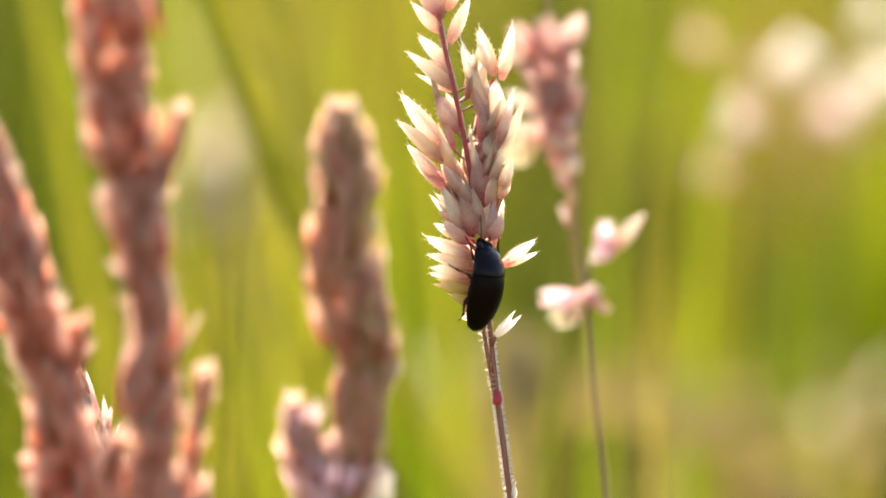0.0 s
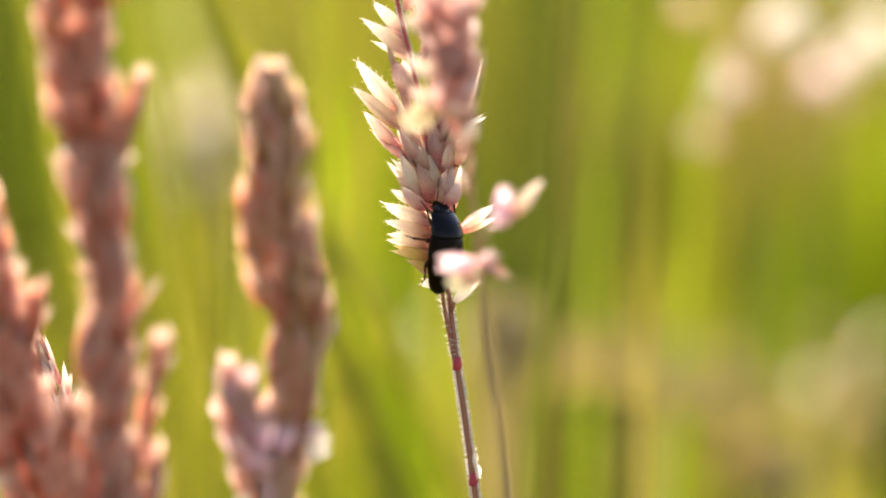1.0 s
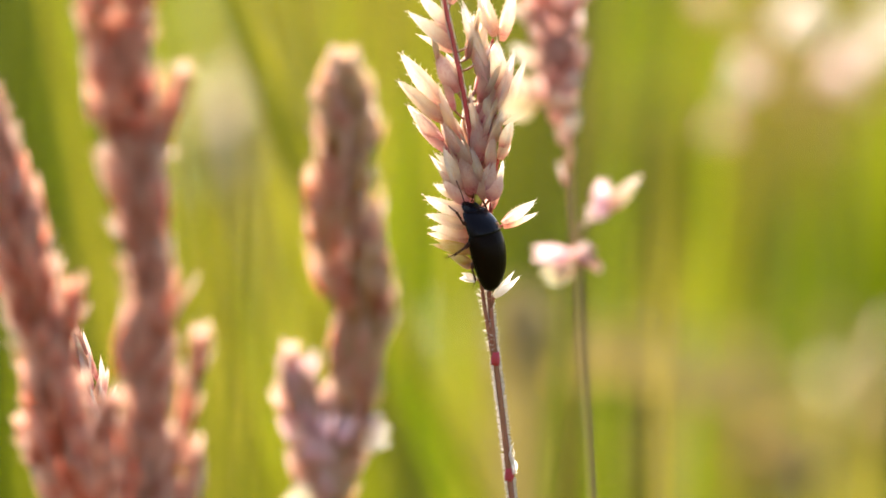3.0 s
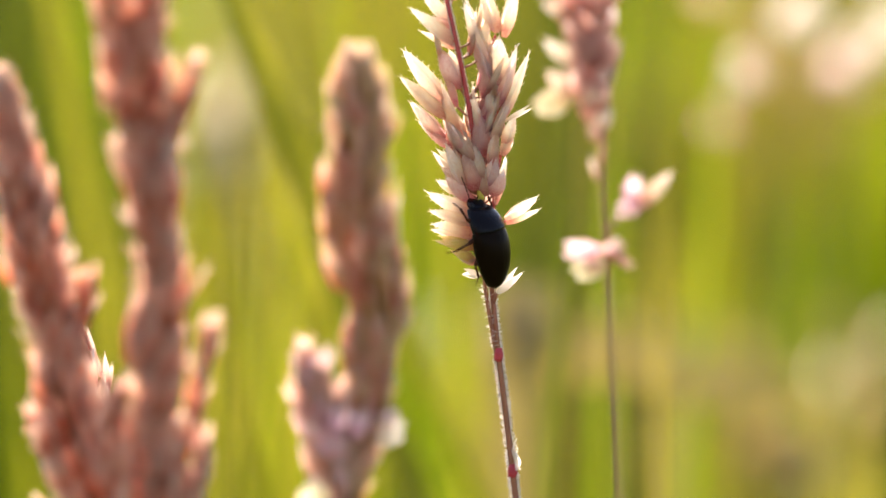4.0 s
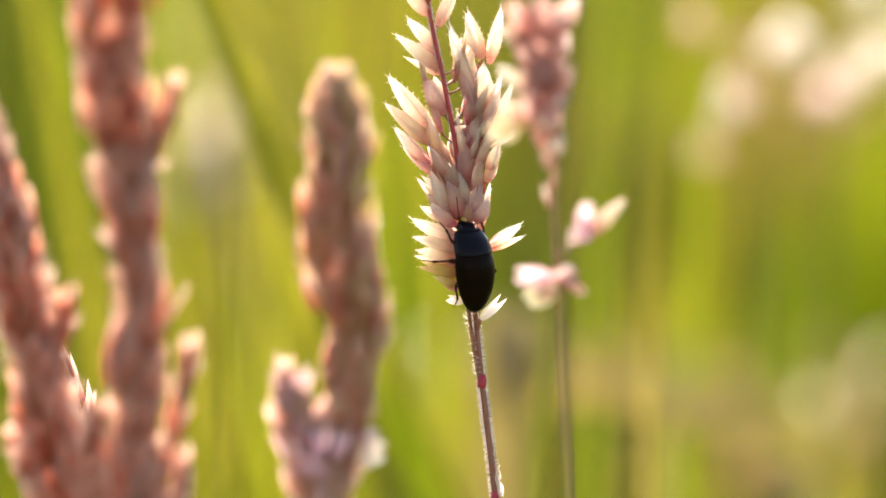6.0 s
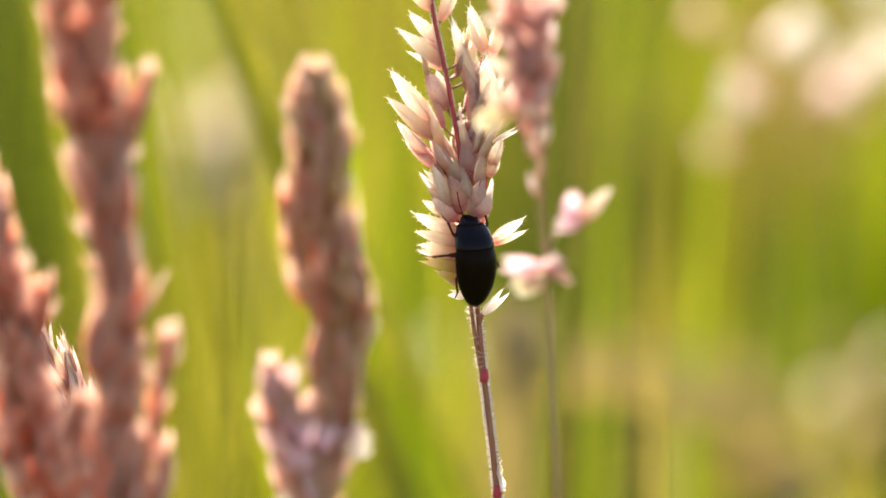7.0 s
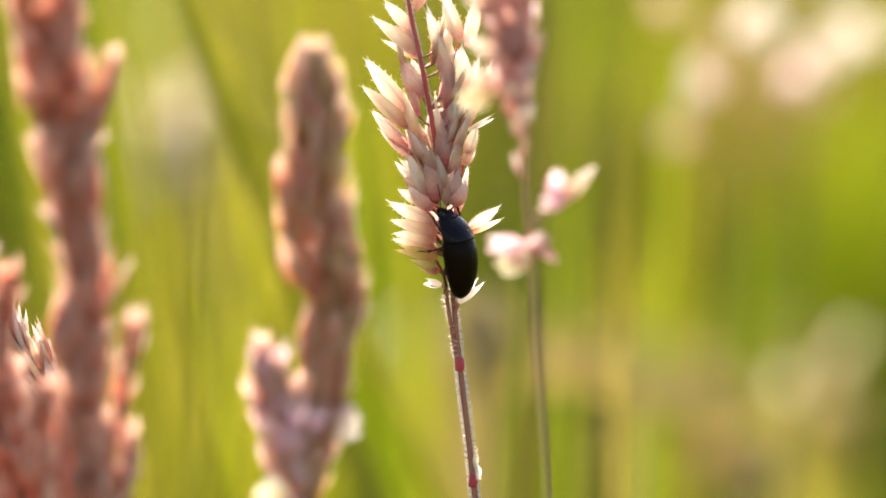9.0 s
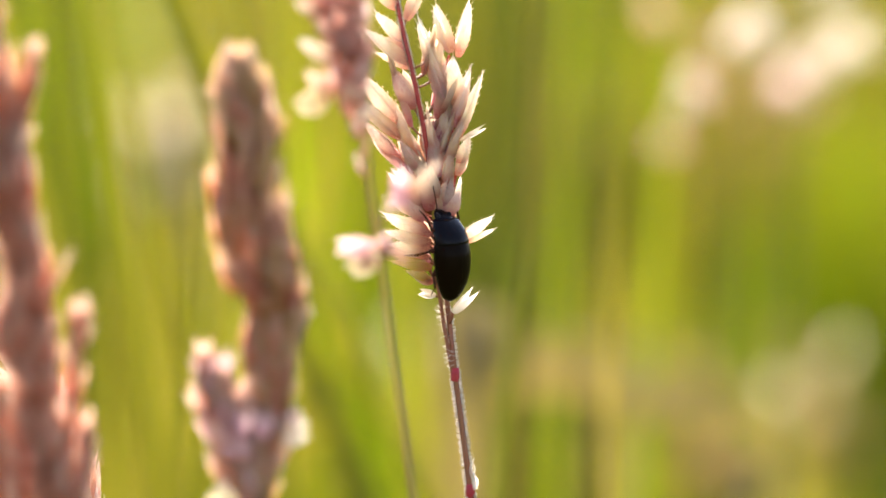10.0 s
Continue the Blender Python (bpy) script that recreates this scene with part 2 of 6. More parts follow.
def along(base, tip, roll, width, unit=0.36):
    """Pose and scale that lay a unit spikelet from base to tip."""
    d = Vector(tip) - Vector(base)
    q = d.to_track_quat("Z", "Y").to_matrix().to_4x4() @ Matrix.Rotation(roll, 4, "Z")
    k = width / unit
    return Matrix.Translation(base) @ q @ Matrix.Diagonal((k, k, d.length, 1))


def stalk_thing(label, group, foot, knee, line_material, foot_radius, knee_radius):
    """A grass stalk: an Empty at its foot, a lower stem up to the knee, and from there a swaying upper stem that carries the spikelets."""
    root = tagged(new("grass_stalk"), label, "grass", group)
    root.location = foot
    k = Vector(knee) - Vector(foot)
    bm = bmesh.new()
    pts = smooth_line([(0, 0, -0.004), (k.x * 0.1 + 0.002, 0.002, k.z * 0.3), (k.x * 0.55 - 0.001, 0.001, k.z * 0.7), tuple(k)], 6)
    tube(bm, pts, [foot_radius + (knee_radius - foot_radius) * i / (len(pts) - 1) for i in range(len(pts))], 10)
    part("lower_stem", bm, line_material, root)
    for s, turn in ((0.32, 0.4), (0.62, 2.7)):
        bm = bmesh.new()
        a = Vector((k.x * s, 0, k.z * s))
        leaf = [a + Vector((math.cos(turn) * 0.05 * t, math.sin(turn) * 0.05 * t + 0.012 * t, 0.09 * t - 0.075 * t * t)) for t in (0, 0.25, 0.5, 0.75, 1)]
        tube(bm, leaf, [0.0012, 0.0022, 0.002, 0.0013, 0.0002], 6)
        for v in bm.verts:
            v.co.y = a.y + (v.co.y - a.y) * 0.9
        part("leaf", bm, GREEN, root)
    return root, k


def upper(root, k, lines, material, seg=10):
    """The upper stem, its origin at the knee; lines: (points in mm, radii in mm)."""
    bm = bmesh.new()
    for pts, radii in lines:
        fine = smooth_line([mm(*p) for p in pts], 5)
        n = len(pts) - 1
        rr = []
        for i in range(len(fine)):
            f = min(i / 5, n - 1e-6)
            j = int(f)
            rr.append((radii[j] + (radii[j + 1] - radii[j]) * (f - j)) * MM)
        tube(bm, fine, rr, seg)
    ob = part("upper_stem", bm, material, root)
    ob.location = k
    return ob


def dense_head(holder, seed, axes, meshes, length=5.0, width=0.84, spread=(5, 24), loose=None, uneven=0.36):
    """A thick panicle: spikelets all round one or more axes. Each axis: points (u, v, depth, radius) in mm from its foot to its tip, and their number.
    The husks on the far side are joined. loose: paler husks that stand out from the head."""
    rng = random.Random(seed)
    rear = []
    for pts, count in axes:
        line = smooth_line([p[:3] for p in pts], 8)
        rad = smooth_line([(p[3], 0, 0) for p in pts], 8)
        n = len(line) - 1
        for i in range(count):
            f = (i + rng.random()) / count * n * 0.999
            j = int(f)
            c = line[j].lerp(line[j + 1], f - j)
            t = (line[j + 1] - line[j]).normalized()
            a = i * 2.39996 + rng.uniform(-0.5, 0.5)
            clump = noise.noise(Vector((1.4 * math.cos(a), 1.4 * math.sin(a), c.z / 3.6 + seed))) if count > 60 else 0.0
            r = max(rad[j].x * (1 + uneven * clump), 0.4)
            e1 = t.cross(Vector((0, 1, 0.01))).normalized()
            out = e1 * math.cos(a) + t.cross(e1) * math.sin(a)
            lean = radians(rng.uniform(*spread)) * (1 if f < n * 0.9 or count < 60 else 0.4)
            stray = loose and i % (2 if count > 60 else 4) == 0 and abs(out.y) < 0.7 and clump > -0.12
            if stray:
                lean = radians(rng.uniform(11, 27 + 52 * uneven)) * (1 if f < n * 0.9 else 0.5)
                r *= rng.uniform(0.9, 1.1 + 0.55 * uneven)
            if count < 60:
                lean *= 0.65
            ln = length * (rng.uniform(0.75, 1.2) if count > 60 else rng.uniform(0.6, 1.35))
            base = c - t * ln * 0.75 + out * max(0.0, r - ln * math.sin(lean)) * rng.uniform(0.45, 1.0)
            tip = base + (t * math.cos(lean) + out * math.sin(lean)) * ln
            m = along(mm(*base), mm(*tip), rng.uniform(0, 6.28), width * rng.uniform(0.75, 1.2) * (0.8 if stray else 1) * MM)
            me = rng.choice(loose + meshes[:1] if stray else loose if (loose and (f > n * 0.95 or rng.random() < (0.12 if out.y < -0.7 else 0.45) * (1.2 - f / n) + 0.9 * max(0, clump) * (abs(out.y) < 0.7))) else meshes)
            if out.y > 0.1 and count > 60 and not stray:
                if i % 3:
                    rear.append((meshes[0], m))
            else:
                ob = part("spikelet", me, None, holder)
                ob.matrix_basis = m
    if rear:
        joined("spikelet_mass", rear, holder)


# ---- the ground ----
def ground():
    bm = bmesh.new()
    bmesh.ops.create_grid(bm, x_segments=90, y_segments=90, size=60)
    for v in bm.verts:
        near = math.hypot(v.co.x, v.co.y)
        v.co.z = -0.012 + 0.05 * noise.noise(v.co * 0.5) * min(1, max(0, near - 1.0) * 0.3)
    edge = bmesh.ops.extrude_edge_only(bm, edges=[e for e in bm.edges if e.is_boundary])
    for v in edge["geom"]:
        if isinstance(v, bmesh.types.BMVert):
            v.co.x, v.co.y, v.co.z = v.co.x * 30, v.co.y * 30, -1.0
    return tagged(new("ground", mesh_of("ground", bm, SOIL)), "mossy green meadow soil under tall grass", "ground", kind="structure")


ground()


def leaf_blade(rng, place, height, width, lean, droop):
    """Points and faces of one keeled, tapering, bending grass leaf that stands in the soil."""
    steps, verts = 6, []
    x, y = place(rng)
    h, w = rng.uniform(*height), rng.uniform(*width)
    az = rng.uniform(0, math.tau)
    lx, ly = rng.gauss(lean[0], lean[2]), rng.gauss(lean[1], lean[2])
    cx, sx = math.cos(az), math.sin(az)
    dr = droop * rng.random() ** 2
    for i in range(steps + 1):
        s = i / steps
        ww = w * (0.75 + 0.5 * s if s < 0.4 else 0.95 * (1 - ((s - 0.4) / 0.6) ** 1.8)) + 0.0002
        px, py = x + h * (lx * s + cx * dr * s * s), y + h * (ly * s + sx * dr * s * s)
        pz = h * (s - 0.5 * dr * s * s) - 0.01
        for q, dep in ((-1, 0), (0, 0.3), (1, 0)):
            verts.append((px - sx * q * ww / 2 + cx * dep * ww, py + cx * q * ww / 2 + sx * dep * ww, pz))
    return verts, [(3 * i + k, 3 * i + k + 1, 3 * i + 4 + k, 3 * i + 3 + k) for i in range(steps) for k in range(2)]


def leaf_mesh(name, verts, faces, material):
    me = bpy.data.meshes.new(name)
    me.from_pydata(verts, [], faces)
    me.materials.append(material)
    for p in me.polygons:
        p.use_smooth = True
    return me


def grass_field(label, seed, count, place, height, width, lean, material):
    """Grass that nobody could count."""
    rng = random.Random(seed)
    verts, faces = [], []
    for _ in range(count):
        v, f = leaf_blade(rng, place, height, width, lean, 0.25)
        faces += [tuple(i + len(verts) for i in q) for q in f]
        verts += v
    return tagged(new("grass", leaf_mesh("grass", verts, faces, material)), label, "grass", kind="stuff")


def aside(reach, gap):
    """Places on either side of the open strip in front of the camera, and behind it."""
    def place(rng):
        while True:
            a, r = rng.uniform(0, math.tau), 2 * reach * rng.random() ** 0.75
            x, y = r * math.cos(a), 0.6 + r * math.sin(a)
            if abs(x) > gap + 0.14 * max(0, y + 0.5) or y < -1.2:
                return x, y
    return place


def patch(x, y, rx, ry):
    def place(rng):
        a, r = rng.uniform(0, math.tau), math.sqrt(rng.random())
        return x + rx * r * math.cos(a), y + ry * r * math.sin(a)
    return place


def field(y0, y1, half0, half1):
    def place(rng):
        f = rng.random() ** 0.8
        y = y0 + (y1 - y0) * f
        h = half0 + (half1 - half0) * f
        return rng.uniform(-h, h), y
    return place


# ---- the meadow behind ----
grass_field("tall olive-green meadow grass", 1, 9200, field(1.8, 6.0, 1.2, 3.2), (0.3, 0.62), (0.004, 0.007), (0.02, 0.0, 0.1), GREEN)
grass_field("short green meadow grass", 2, 2600, field(-1.4, 0.9, 0.9, 0.9), (0.1, 0.26), (0.002, 0.005), (0.0, 0.0, 0.2), GREEN)
grass_field("tall meadow grass on every side", 3, 9000, aside(3.2, 0.75), (0.22, 0.5), (0.003, 0.007), (0.0, 0.0, 0.2), GREEN)
grass_field("yellowing blades between the meadow grass", 4, 3000, aside(3.2, 0.75), (0.25, 0.55), (0.003, 0.006), (0.0, 0.0, 0.2), YELLOW)


def tuft(label, seed, count, x, y, rx, ry, height, width, lean, material, droop=0.15):
    """A clump of grass: each leaf a part."""
    root = tagged(new("grass_tuft"), label, "grass", "meadow grass")
    root.location = (x, y, 0)
    rng = random.Random(seed)
    for _ in range(count):
        part("leaf", leaf_mesh("leaf", *leaf_blade(rng, patch(0, 0, rx, ry), height, width, lean, droop), material), None, root)
    return root


tuft("deep green tall grass leaves, coloured as if shaded", 300, 90, 0.0517, 1.4, 0.0154, 0.05, (0.492, 0.568), (0.005, 0.008), (0.0, 0.0, 0.014), SHADE_GREEN, 0.1)
tuft("green meadow grass leaves", 301, 24, 0.0916, 1.4, 0.0193, 0.05, (0.452, 0.487), (0.005, 0.008), (0.0, 0.0, 0.014), GREEN, 0.1)
tuft("fresh bright green grass leaves", 302, 60, 0.0900, 1.35, 0.0140, 0.05, (0.456, 0.491), (0.005, 0.008), (0.0, 0.0, 0.014), BRIGHT, 0.1)
tuft("vivid green grass leaves", 303, 50, 0.1036, 1.65, 0.0233, 0.05, (0.476, 0.561), (0.005, 0.008), (0.0, 0.0, 0.014), VIVID, 0.1)
tuft("olive-brown ageing grass leaves", 304, 64, 0.1846, 1.75, 0.0518, 0.05, (0.439, 0.529), (0.005, 0.008), (0.0, 0.0, 0.014), BROWNED, 0.1)
tuft("olive-brown ageing grass leaves", 305, 30, 0.1775, 1.7, 0.0477, 0.05, (0.443, 0.531), (0.005, 0.008), (0.0, 0.0, 0.014), BROWNED, 0.1)
tuft("olive-brown ageing grass leaves", 306, 36, 0.1581, 1.6, 0.0427, 0.05, (0.380, 0.434), (0.005, 0.008), (0.0, 0.0, 0.014), BROWNED, 0.1)
tuft("olive-brown ageing grass leaves", 307, 36, 0.1267, 1.35, 0.0200, 0.05, (0.421, 0.456), (0.007, 0.01), (0.0, 0.0, 0.014), BROWNED, 0.1)
tuft("green meadow grass leaves", 308, 36, 0.1233, 1.3, 0.0195, 0.05, (0.426, 0.460), (0.007, 0.01), (0.0, 0.0, 0.014), GREEN, 0.1)
tuft("vivid green grass leaves", 309, 90, 0.1483, 1.25, 0.0166, 0.05, (0.401, 0.425), (0.007, 0.01), (0.0, 0.0, 0.014), VIVID, 0.1)
tuft("fresh bright green grass leaves", 310, 70, 0.1988, 1.3, 0.0134, 0.05, (0.439, 0.463), (0.007, 0.01), (0.0, 0.0, 0.014), BRIGHT, 0.1)
tuft("green meadow grass leaves", 311, 60, 0.2149, 1.6, 0.0284, 0.05, (0.394, 0.451), (0.005, 0.008), (0.0, 0.0, 0.014), GREEN, 0.1)
tuft("green meadow grass leaves", 312, 40, 0.1842, 1.4, 0.0154, 0.05, (0.403, 0.428), (0.005, 0.008), (0.0, 0.0, 0.014), GREEN, 0.1)
tuft("deep green tall grass leaves, coloured as if shaded", 313, 60, -0.1758, 1.2, 0.0161, 0.05, (0.529, 0.574), (0.005, 0.008), (0.0, 0.0, 0.014), SHADE_GREEN, 0.1)
tuft("deep green tall grass leaves, coloured as if shaded", 314, 40, -0.1503, 1.1, 0.0078, 0.05, (0.513, 0.555), (0.005, 0.008), (0.0, 0.0, 0.014), SHADE_GREEN, 0.1)
tuft("olive-brown ageing grass leaves", 315, 44, -0.1551, 1.2, 0.0115, 0.05, (0.423, 0.442), (0.005, 0.008), (0.0, 0.0, 0.014), BROWNED, 0.1)
tuft("fresh bright green grass leaves", 316, 44, -0.1126, 0.9, 0.0068, 0.05, (0.526, 0.582), (0.007, 0.01), (0.0, 0.0, 0.014), BRIGHT, 0.1)
tuft("yellowing meadow grass leaves", 317, 44, -0.1028, 0.8, 0.0070, 0.05, (0.455, 0.468), (0.005, 0.008), (0.0, 0.0, 0.014), YELLOW, 0.1)
tuft("fresh bright green grass leaves", 318, 24, -0.0976, 0.85, 0.0037, 0.05, (0.529, 0.583), (0.007, 0.01), (0.0, 0.0, 0.014), BRIGHT, 0.1)
tuft("pale grey-green tall grass leaves", 319, 26, -0.0897, 1.1, 0.0097, 0.05, (0.513, 0.566), (0.005, 0.008), (0.0, 0.0, 0.014), GREY, 0.1)
tuft("green meadow grass leaves", 320, 20, -0.0897, 1.1, 0.0097, 0.05, (0.513, 0.566), (0.005, 0.008), (0.0, 0.0, 0.014), GREEN, 0.1)
tuft("yellowing meadow grass leaves", 321, 50, -0.0792, 1.2, 0.0104, 0.05, (0.437, 0.469), (0.005, 0.008), (0.0, 0.0, 0.014), YELLOW, 0.1)
tuft("olive-brown ageing grass leaves", 322, 30, -0.0736, 1.35, 0.0150, 0.05, (0.496, 0.557), (0.005, 0.008), (0.0, 0.0, 0.014), BROWNED, 0.1)
tuft("green meadow grass leaves", 323, 26, -0.0716, 1.3, 0.0146, 0.05, (0.499, 0.559), (0.005, 0.008), (0.0, 0.0, 0.014), GREEN, 0.1)
tuft("olive-brown ageing grass leaves", 324, 36, -0.0469, 1.2, 0.0092, 0.05, (0.506, 0.562), (0.005, 0.008), (0.0, 0.0, 0.014), BROWNED, 0.1)
tuft("green meadow grass leaves", 325, 40, -0.0473, 1.3, 0.0146, 0.05, (0.475, 0.559), (0.005, 0.008), (0.0, 0.0, 0.014), GREEN, 0.1)
tuft("fresh bright green grass leaves", 326, 50, -0.0197, 0.9, 0.0080, 0.05, (0.469, 0.526), (0.005, 0.008), (0.0, 0.0, 0.014), BRIGHT, 0.1)
tuft("deep green tall grass leaves, coloured as if shaded", 327, 20, 0.0039, 1.3, 0.0146, 0.05, (0.499, 0.559), (0.005, 0.008), (0.0, 0.0, 0.014), SHADE_GREEN, 0.1)
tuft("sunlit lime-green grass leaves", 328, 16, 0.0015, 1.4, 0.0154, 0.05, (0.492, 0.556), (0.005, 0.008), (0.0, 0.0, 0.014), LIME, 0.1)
tuft("green meadow grass leaves", 329, 30, 0.0015, 1.35, 0.0150, 0.05, (0.496, 0.557), (0.005, 0.008), (0.0, 0.0, 0.014), GREEN, 0.1)
tuft("olive-brown ageing grass leaves", 330, 30, 0.0227, 1.25, 0.0107, 0.05, (0.479, 0.561), (0.005, 0.008), (0.0, 0.0, 0.014), BROWNED, 0.1)
tuft("green meadow grass leaves", 331, 40, -0.0790, 0.8, 0.0088, 0.05, (0.459, 0.473), (0.005, 0.008), (0.0, 0.0, 0.014), GREEN, 0.1)
tuft("vivid green grass leaves", 332, 44, 0.0021, 0.45, 0.0075, 0.05, (0.489, 0.509), (0.005, 0.008), (0.0, 0.0, 0.014), VIVID, 0.1)
tuft("green meadow grass leaves", 333, 30, -0.0326, 0.6, 0.0074, 0.05, (0.469, 0.490), (0.005, 0.008), (0.0, 0.0, 0.014), GREEN, 0.1)
tuft("yellowing meadow grass leaves", 334, 20, -0.0527, 0.6, 0.0060, 0.05, (0.448, 0.467), (0.005, 0.008), (0.0, 0.0, 0.014), YELLOW, 0.1)
tuft("fresh bright green grass leaves", 335, 20, -0.1068, 0.5, 0.0047, 0.05, (0.474, 0.492), (0.005, 0.008), (0.0, 0.0, 0.014), BRIGHT, 0.1)
tuft("fresh bright green grass leaves", 336, 16, -0.1138, 0.6, 0.0060, 0.05, (0.420, 0.436), (0.005, 0.008), (0.0, 0.0, 0.014), BRIGHT, 0.1)
tuft("pale grey-green tall grass leaves", 337, 10, -0.1021, 0.5, 0.0054, 0.05, (0.425, 0.436), (0.005, 0.008), (0.0, 0.0, 0.014), GREY, 0.1)
tuft("deep green tall grass leaves, coloured as if shaded", 338, 24, -0.1034, 0.5, 0.0081, 0.05, (0.619, 0.659), (0.007, 0.009), (0.0, 0.0, 0.014), SHADE_GREEN, 0.1)
tuft("deep green tall grass leaves, coloured as if shaded", 339, 18, 0.0246, 0.5, 0.0024, 0.05, (0.619, 0.659), (0.006, 0.008), (0.0, 0.0, 0.014), SHADE_GREEN, 0.1)
tuft("olive-brown ageing grass leaves", 340, 10, 0.0307, 0.6, 0.0039, 0.05, (0.619, 0.662), (0.006, 0.008), (0.0, 0.0, 0.014), BROWNED, 0.1)
tuft("green meadow grass leaves", 341, 24, -0.0412, 0.5, 0.0068, 0.05, (0.436, 0.463), (0.005, 0.008), (0.0, 0.0, 0.014), GREEN, 0.1)
tuft("olive-brown ageing grass leaves", 342, 80, 0.0321, 0.55, 0.0078, 0.05, (0.435, 0.445), (0.005, 0.008), (0.0, 0.0, 0.014), BROWNED, 0.1)
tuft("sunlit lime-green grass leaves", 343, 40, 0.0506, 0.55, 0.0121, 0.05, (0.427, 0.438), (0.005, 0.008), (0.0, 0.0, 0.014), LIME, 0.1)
tuft("green meadow grass leaves", 344, 40, 0.0455, 0.5, 0.0115, 0.05, (0.433, 0.446), (0.005, 0.008), (0.0, 0.0, 0.014), GREEN, 0.1)
tuft("yellowing meadow grass leaves", 345, 50, 0.1018, 0.55, 0.0156, 0.05, (0.430, 0.444), (0.006, 0.01), (0.0, 0.0, 0.014), YELLOW, 0.1)
tuft("green meadow grass leaves", 346, 36, 0.0989, 0.55, 0.0156, 0.05, (0.430, 0.444), (0.006, 0.01), (0.0, 0.0, 0.014), GREEN, 0.1)
tuft("green meadow grass leaves", 347, 44, 0.0813, 0.6, 0.0104, 0.05, (0.417, 0.428), (0.005, 0.008), (0.0, 0.0, 0.014), GREEN, 0.1)
tuft("fresh bright green grass leaves", 348, 30, 0.1067, 0.8, 0.0097, 0.05, (0.427, 0.438), (0.007, 0.01), (0.0, 0.0, 0.014), BRIGHT, 0.1)
tuft("olive-brown ageing grass leaves", 349, 40, 0.0294, 0.42, 0.0050, 0.05, (0.447, 0.456), (0.005, 0.008), (0.0, 0.0, 0.014), BROWNED, 0.1)
tuft("dry straw-coloured grass leaves", 350, 50, 0.0292, 0.66, 0.0126, 0.05, (0.424, 0.434), (0.005, 0.008), (0.0, 0.0, 0.014), DRY, 0.1)
tuft("dry straw-coloured grass leaves", 351, 60, 0.0496, 0.66, 0.0173, 0.05, (0.427, 0.435), (0.005, 0.008), (0.0, 0.0, 0.014), DRY, 0.1)
tuft("green meadow grass leaves", 352, 30, 0.0157, 0.5, 0.0122, 0.05, (0.428, 0.437), (0.005, 0.008), (0.0, 0.0, 0.014), GREEN, 0.1)
tuft("deep green tall grass leaves, coloured as if shaded", 353, 2, -0.0259, 0.13, 0.0004, 0.05, (0.541, 0.552), (0.009, 0.011), (0.08, 0.0, 0.003), SHADY, 0.0)
tuft("dry straw-coloured grass leaves", 354, 20, 0.0116, 0.5, 0.0049, 0.05, (0.434, 0.452), (0.005, 0.008), (0.0, 0.0, 0.014), DRY, 0.1)
tuft("green meadow grass leaves", 355, 20, 0.0198, 0.5, 0.0041, 0.05, (0.430, 0.444), (0.005, 0.008), (0.0, 0.0, 0.014), GREEN, 0.1)
tuft("green meadow grass leaves", 356, 4, -0.0470, 0.22, 0.0049, 0.05, (0.533, 0.567), (0.003, 0.005), (0.05, 0.0, 0.021), GREEN, 0.05)
tuft("green meadow grass leaves", 357, 3, -0.0434, 0.25, 0.0030, 0.05, (0.539, 0.570), (0.003, 0.004), (0.02, 0.0, 0.014), GREEN, 0.05)
tuft("deep green tall grass leaves, coloured as if shaded", 358, 3, -0.0584, 0.22, 0.0039, 0.05, (0.513, 0.533), (0.003, 0.005), (0.03, 0.0, 0.017), SHADY, 0.05)
tuft("green meadow grass leaves", 359, 3, -0.0585, 0.24, 0.0050, 0.05, (0.510, 0.530), (0.003, 0.005), (0.0, 0.0, 0.017), GREEN, 0.05)
tuft("fresh bright green grass leaves", 360, 3, 0.0086, 0.24, 0.0020, 0.05, (0.510, 0.541), (0.003, 0.005), (-0.03, 0.0, 0.010), BRIGHT, 0.05)
tuft("olive-brown grass leaves, coloured as if shaded", 361, 3, 0.0222, 0.26, 0.0051, 0.05, (0.528, 0.569), (0.003, 0.005), (0.0, 0.0, 0.010), SHADE_BROWN, 0.05)
tuft("vivid green grass leaves", 362, 3, 0.0291, 0.28, 0.0032, 0.05, (0.515, 0.557), (0.003, 0.005), (0.0, 0.0, 0.010), VIVID, 0.05)
tuft("green meadow grass leaves", 363, 3, 0.0591, 0.3, 0.0097, 0.05, (0.490, 0.512), (0.003, 0.005), (0.0, 0.0, 0.014), GREEN, 0.05)
tuft("deep green tall grass leaves, coloured as if shaded", 364, 3, 0.0797, 0.3, 0.0054, 0.05, (0.479, 0.501), (0.003, 0.005), (0.0, 0.0, 0.014), SHADY, 0.05)
tuft("deep green tall grass leaves, coloured as if shaded", 365, 3, 0.0131, 0.3, 0.0032, 0.05, (0.479, 0.495), (0.003, 0.004), (0.0, 0.0, 0.010), SHADY, 0.05)
tuft("green meadow grass leaves", 366, 2, 0.1839, 0.09, 0.0003, 0.05, (0.696, 0.726), (0.005, 0.006), (-0.37, 0.0, 0.001), GREEN, 0.0)
tuft("olive-brown ageing grass leaves", 367, 2, 0.0331, 0.14, 0.0003, 0.05, (0.551, 0.560), (0.005, 0.006), (0.0, 0.0, 0.001), BROWNED, 0.0)
tuft("green meadow grass leaves", 370, 2, 0.0772, 0.16, 0.0009, 0.05, (0.620, 0.696), (0.003, 0.004), (-0.2, 0.0, 0.007), GREEN, 0.0)
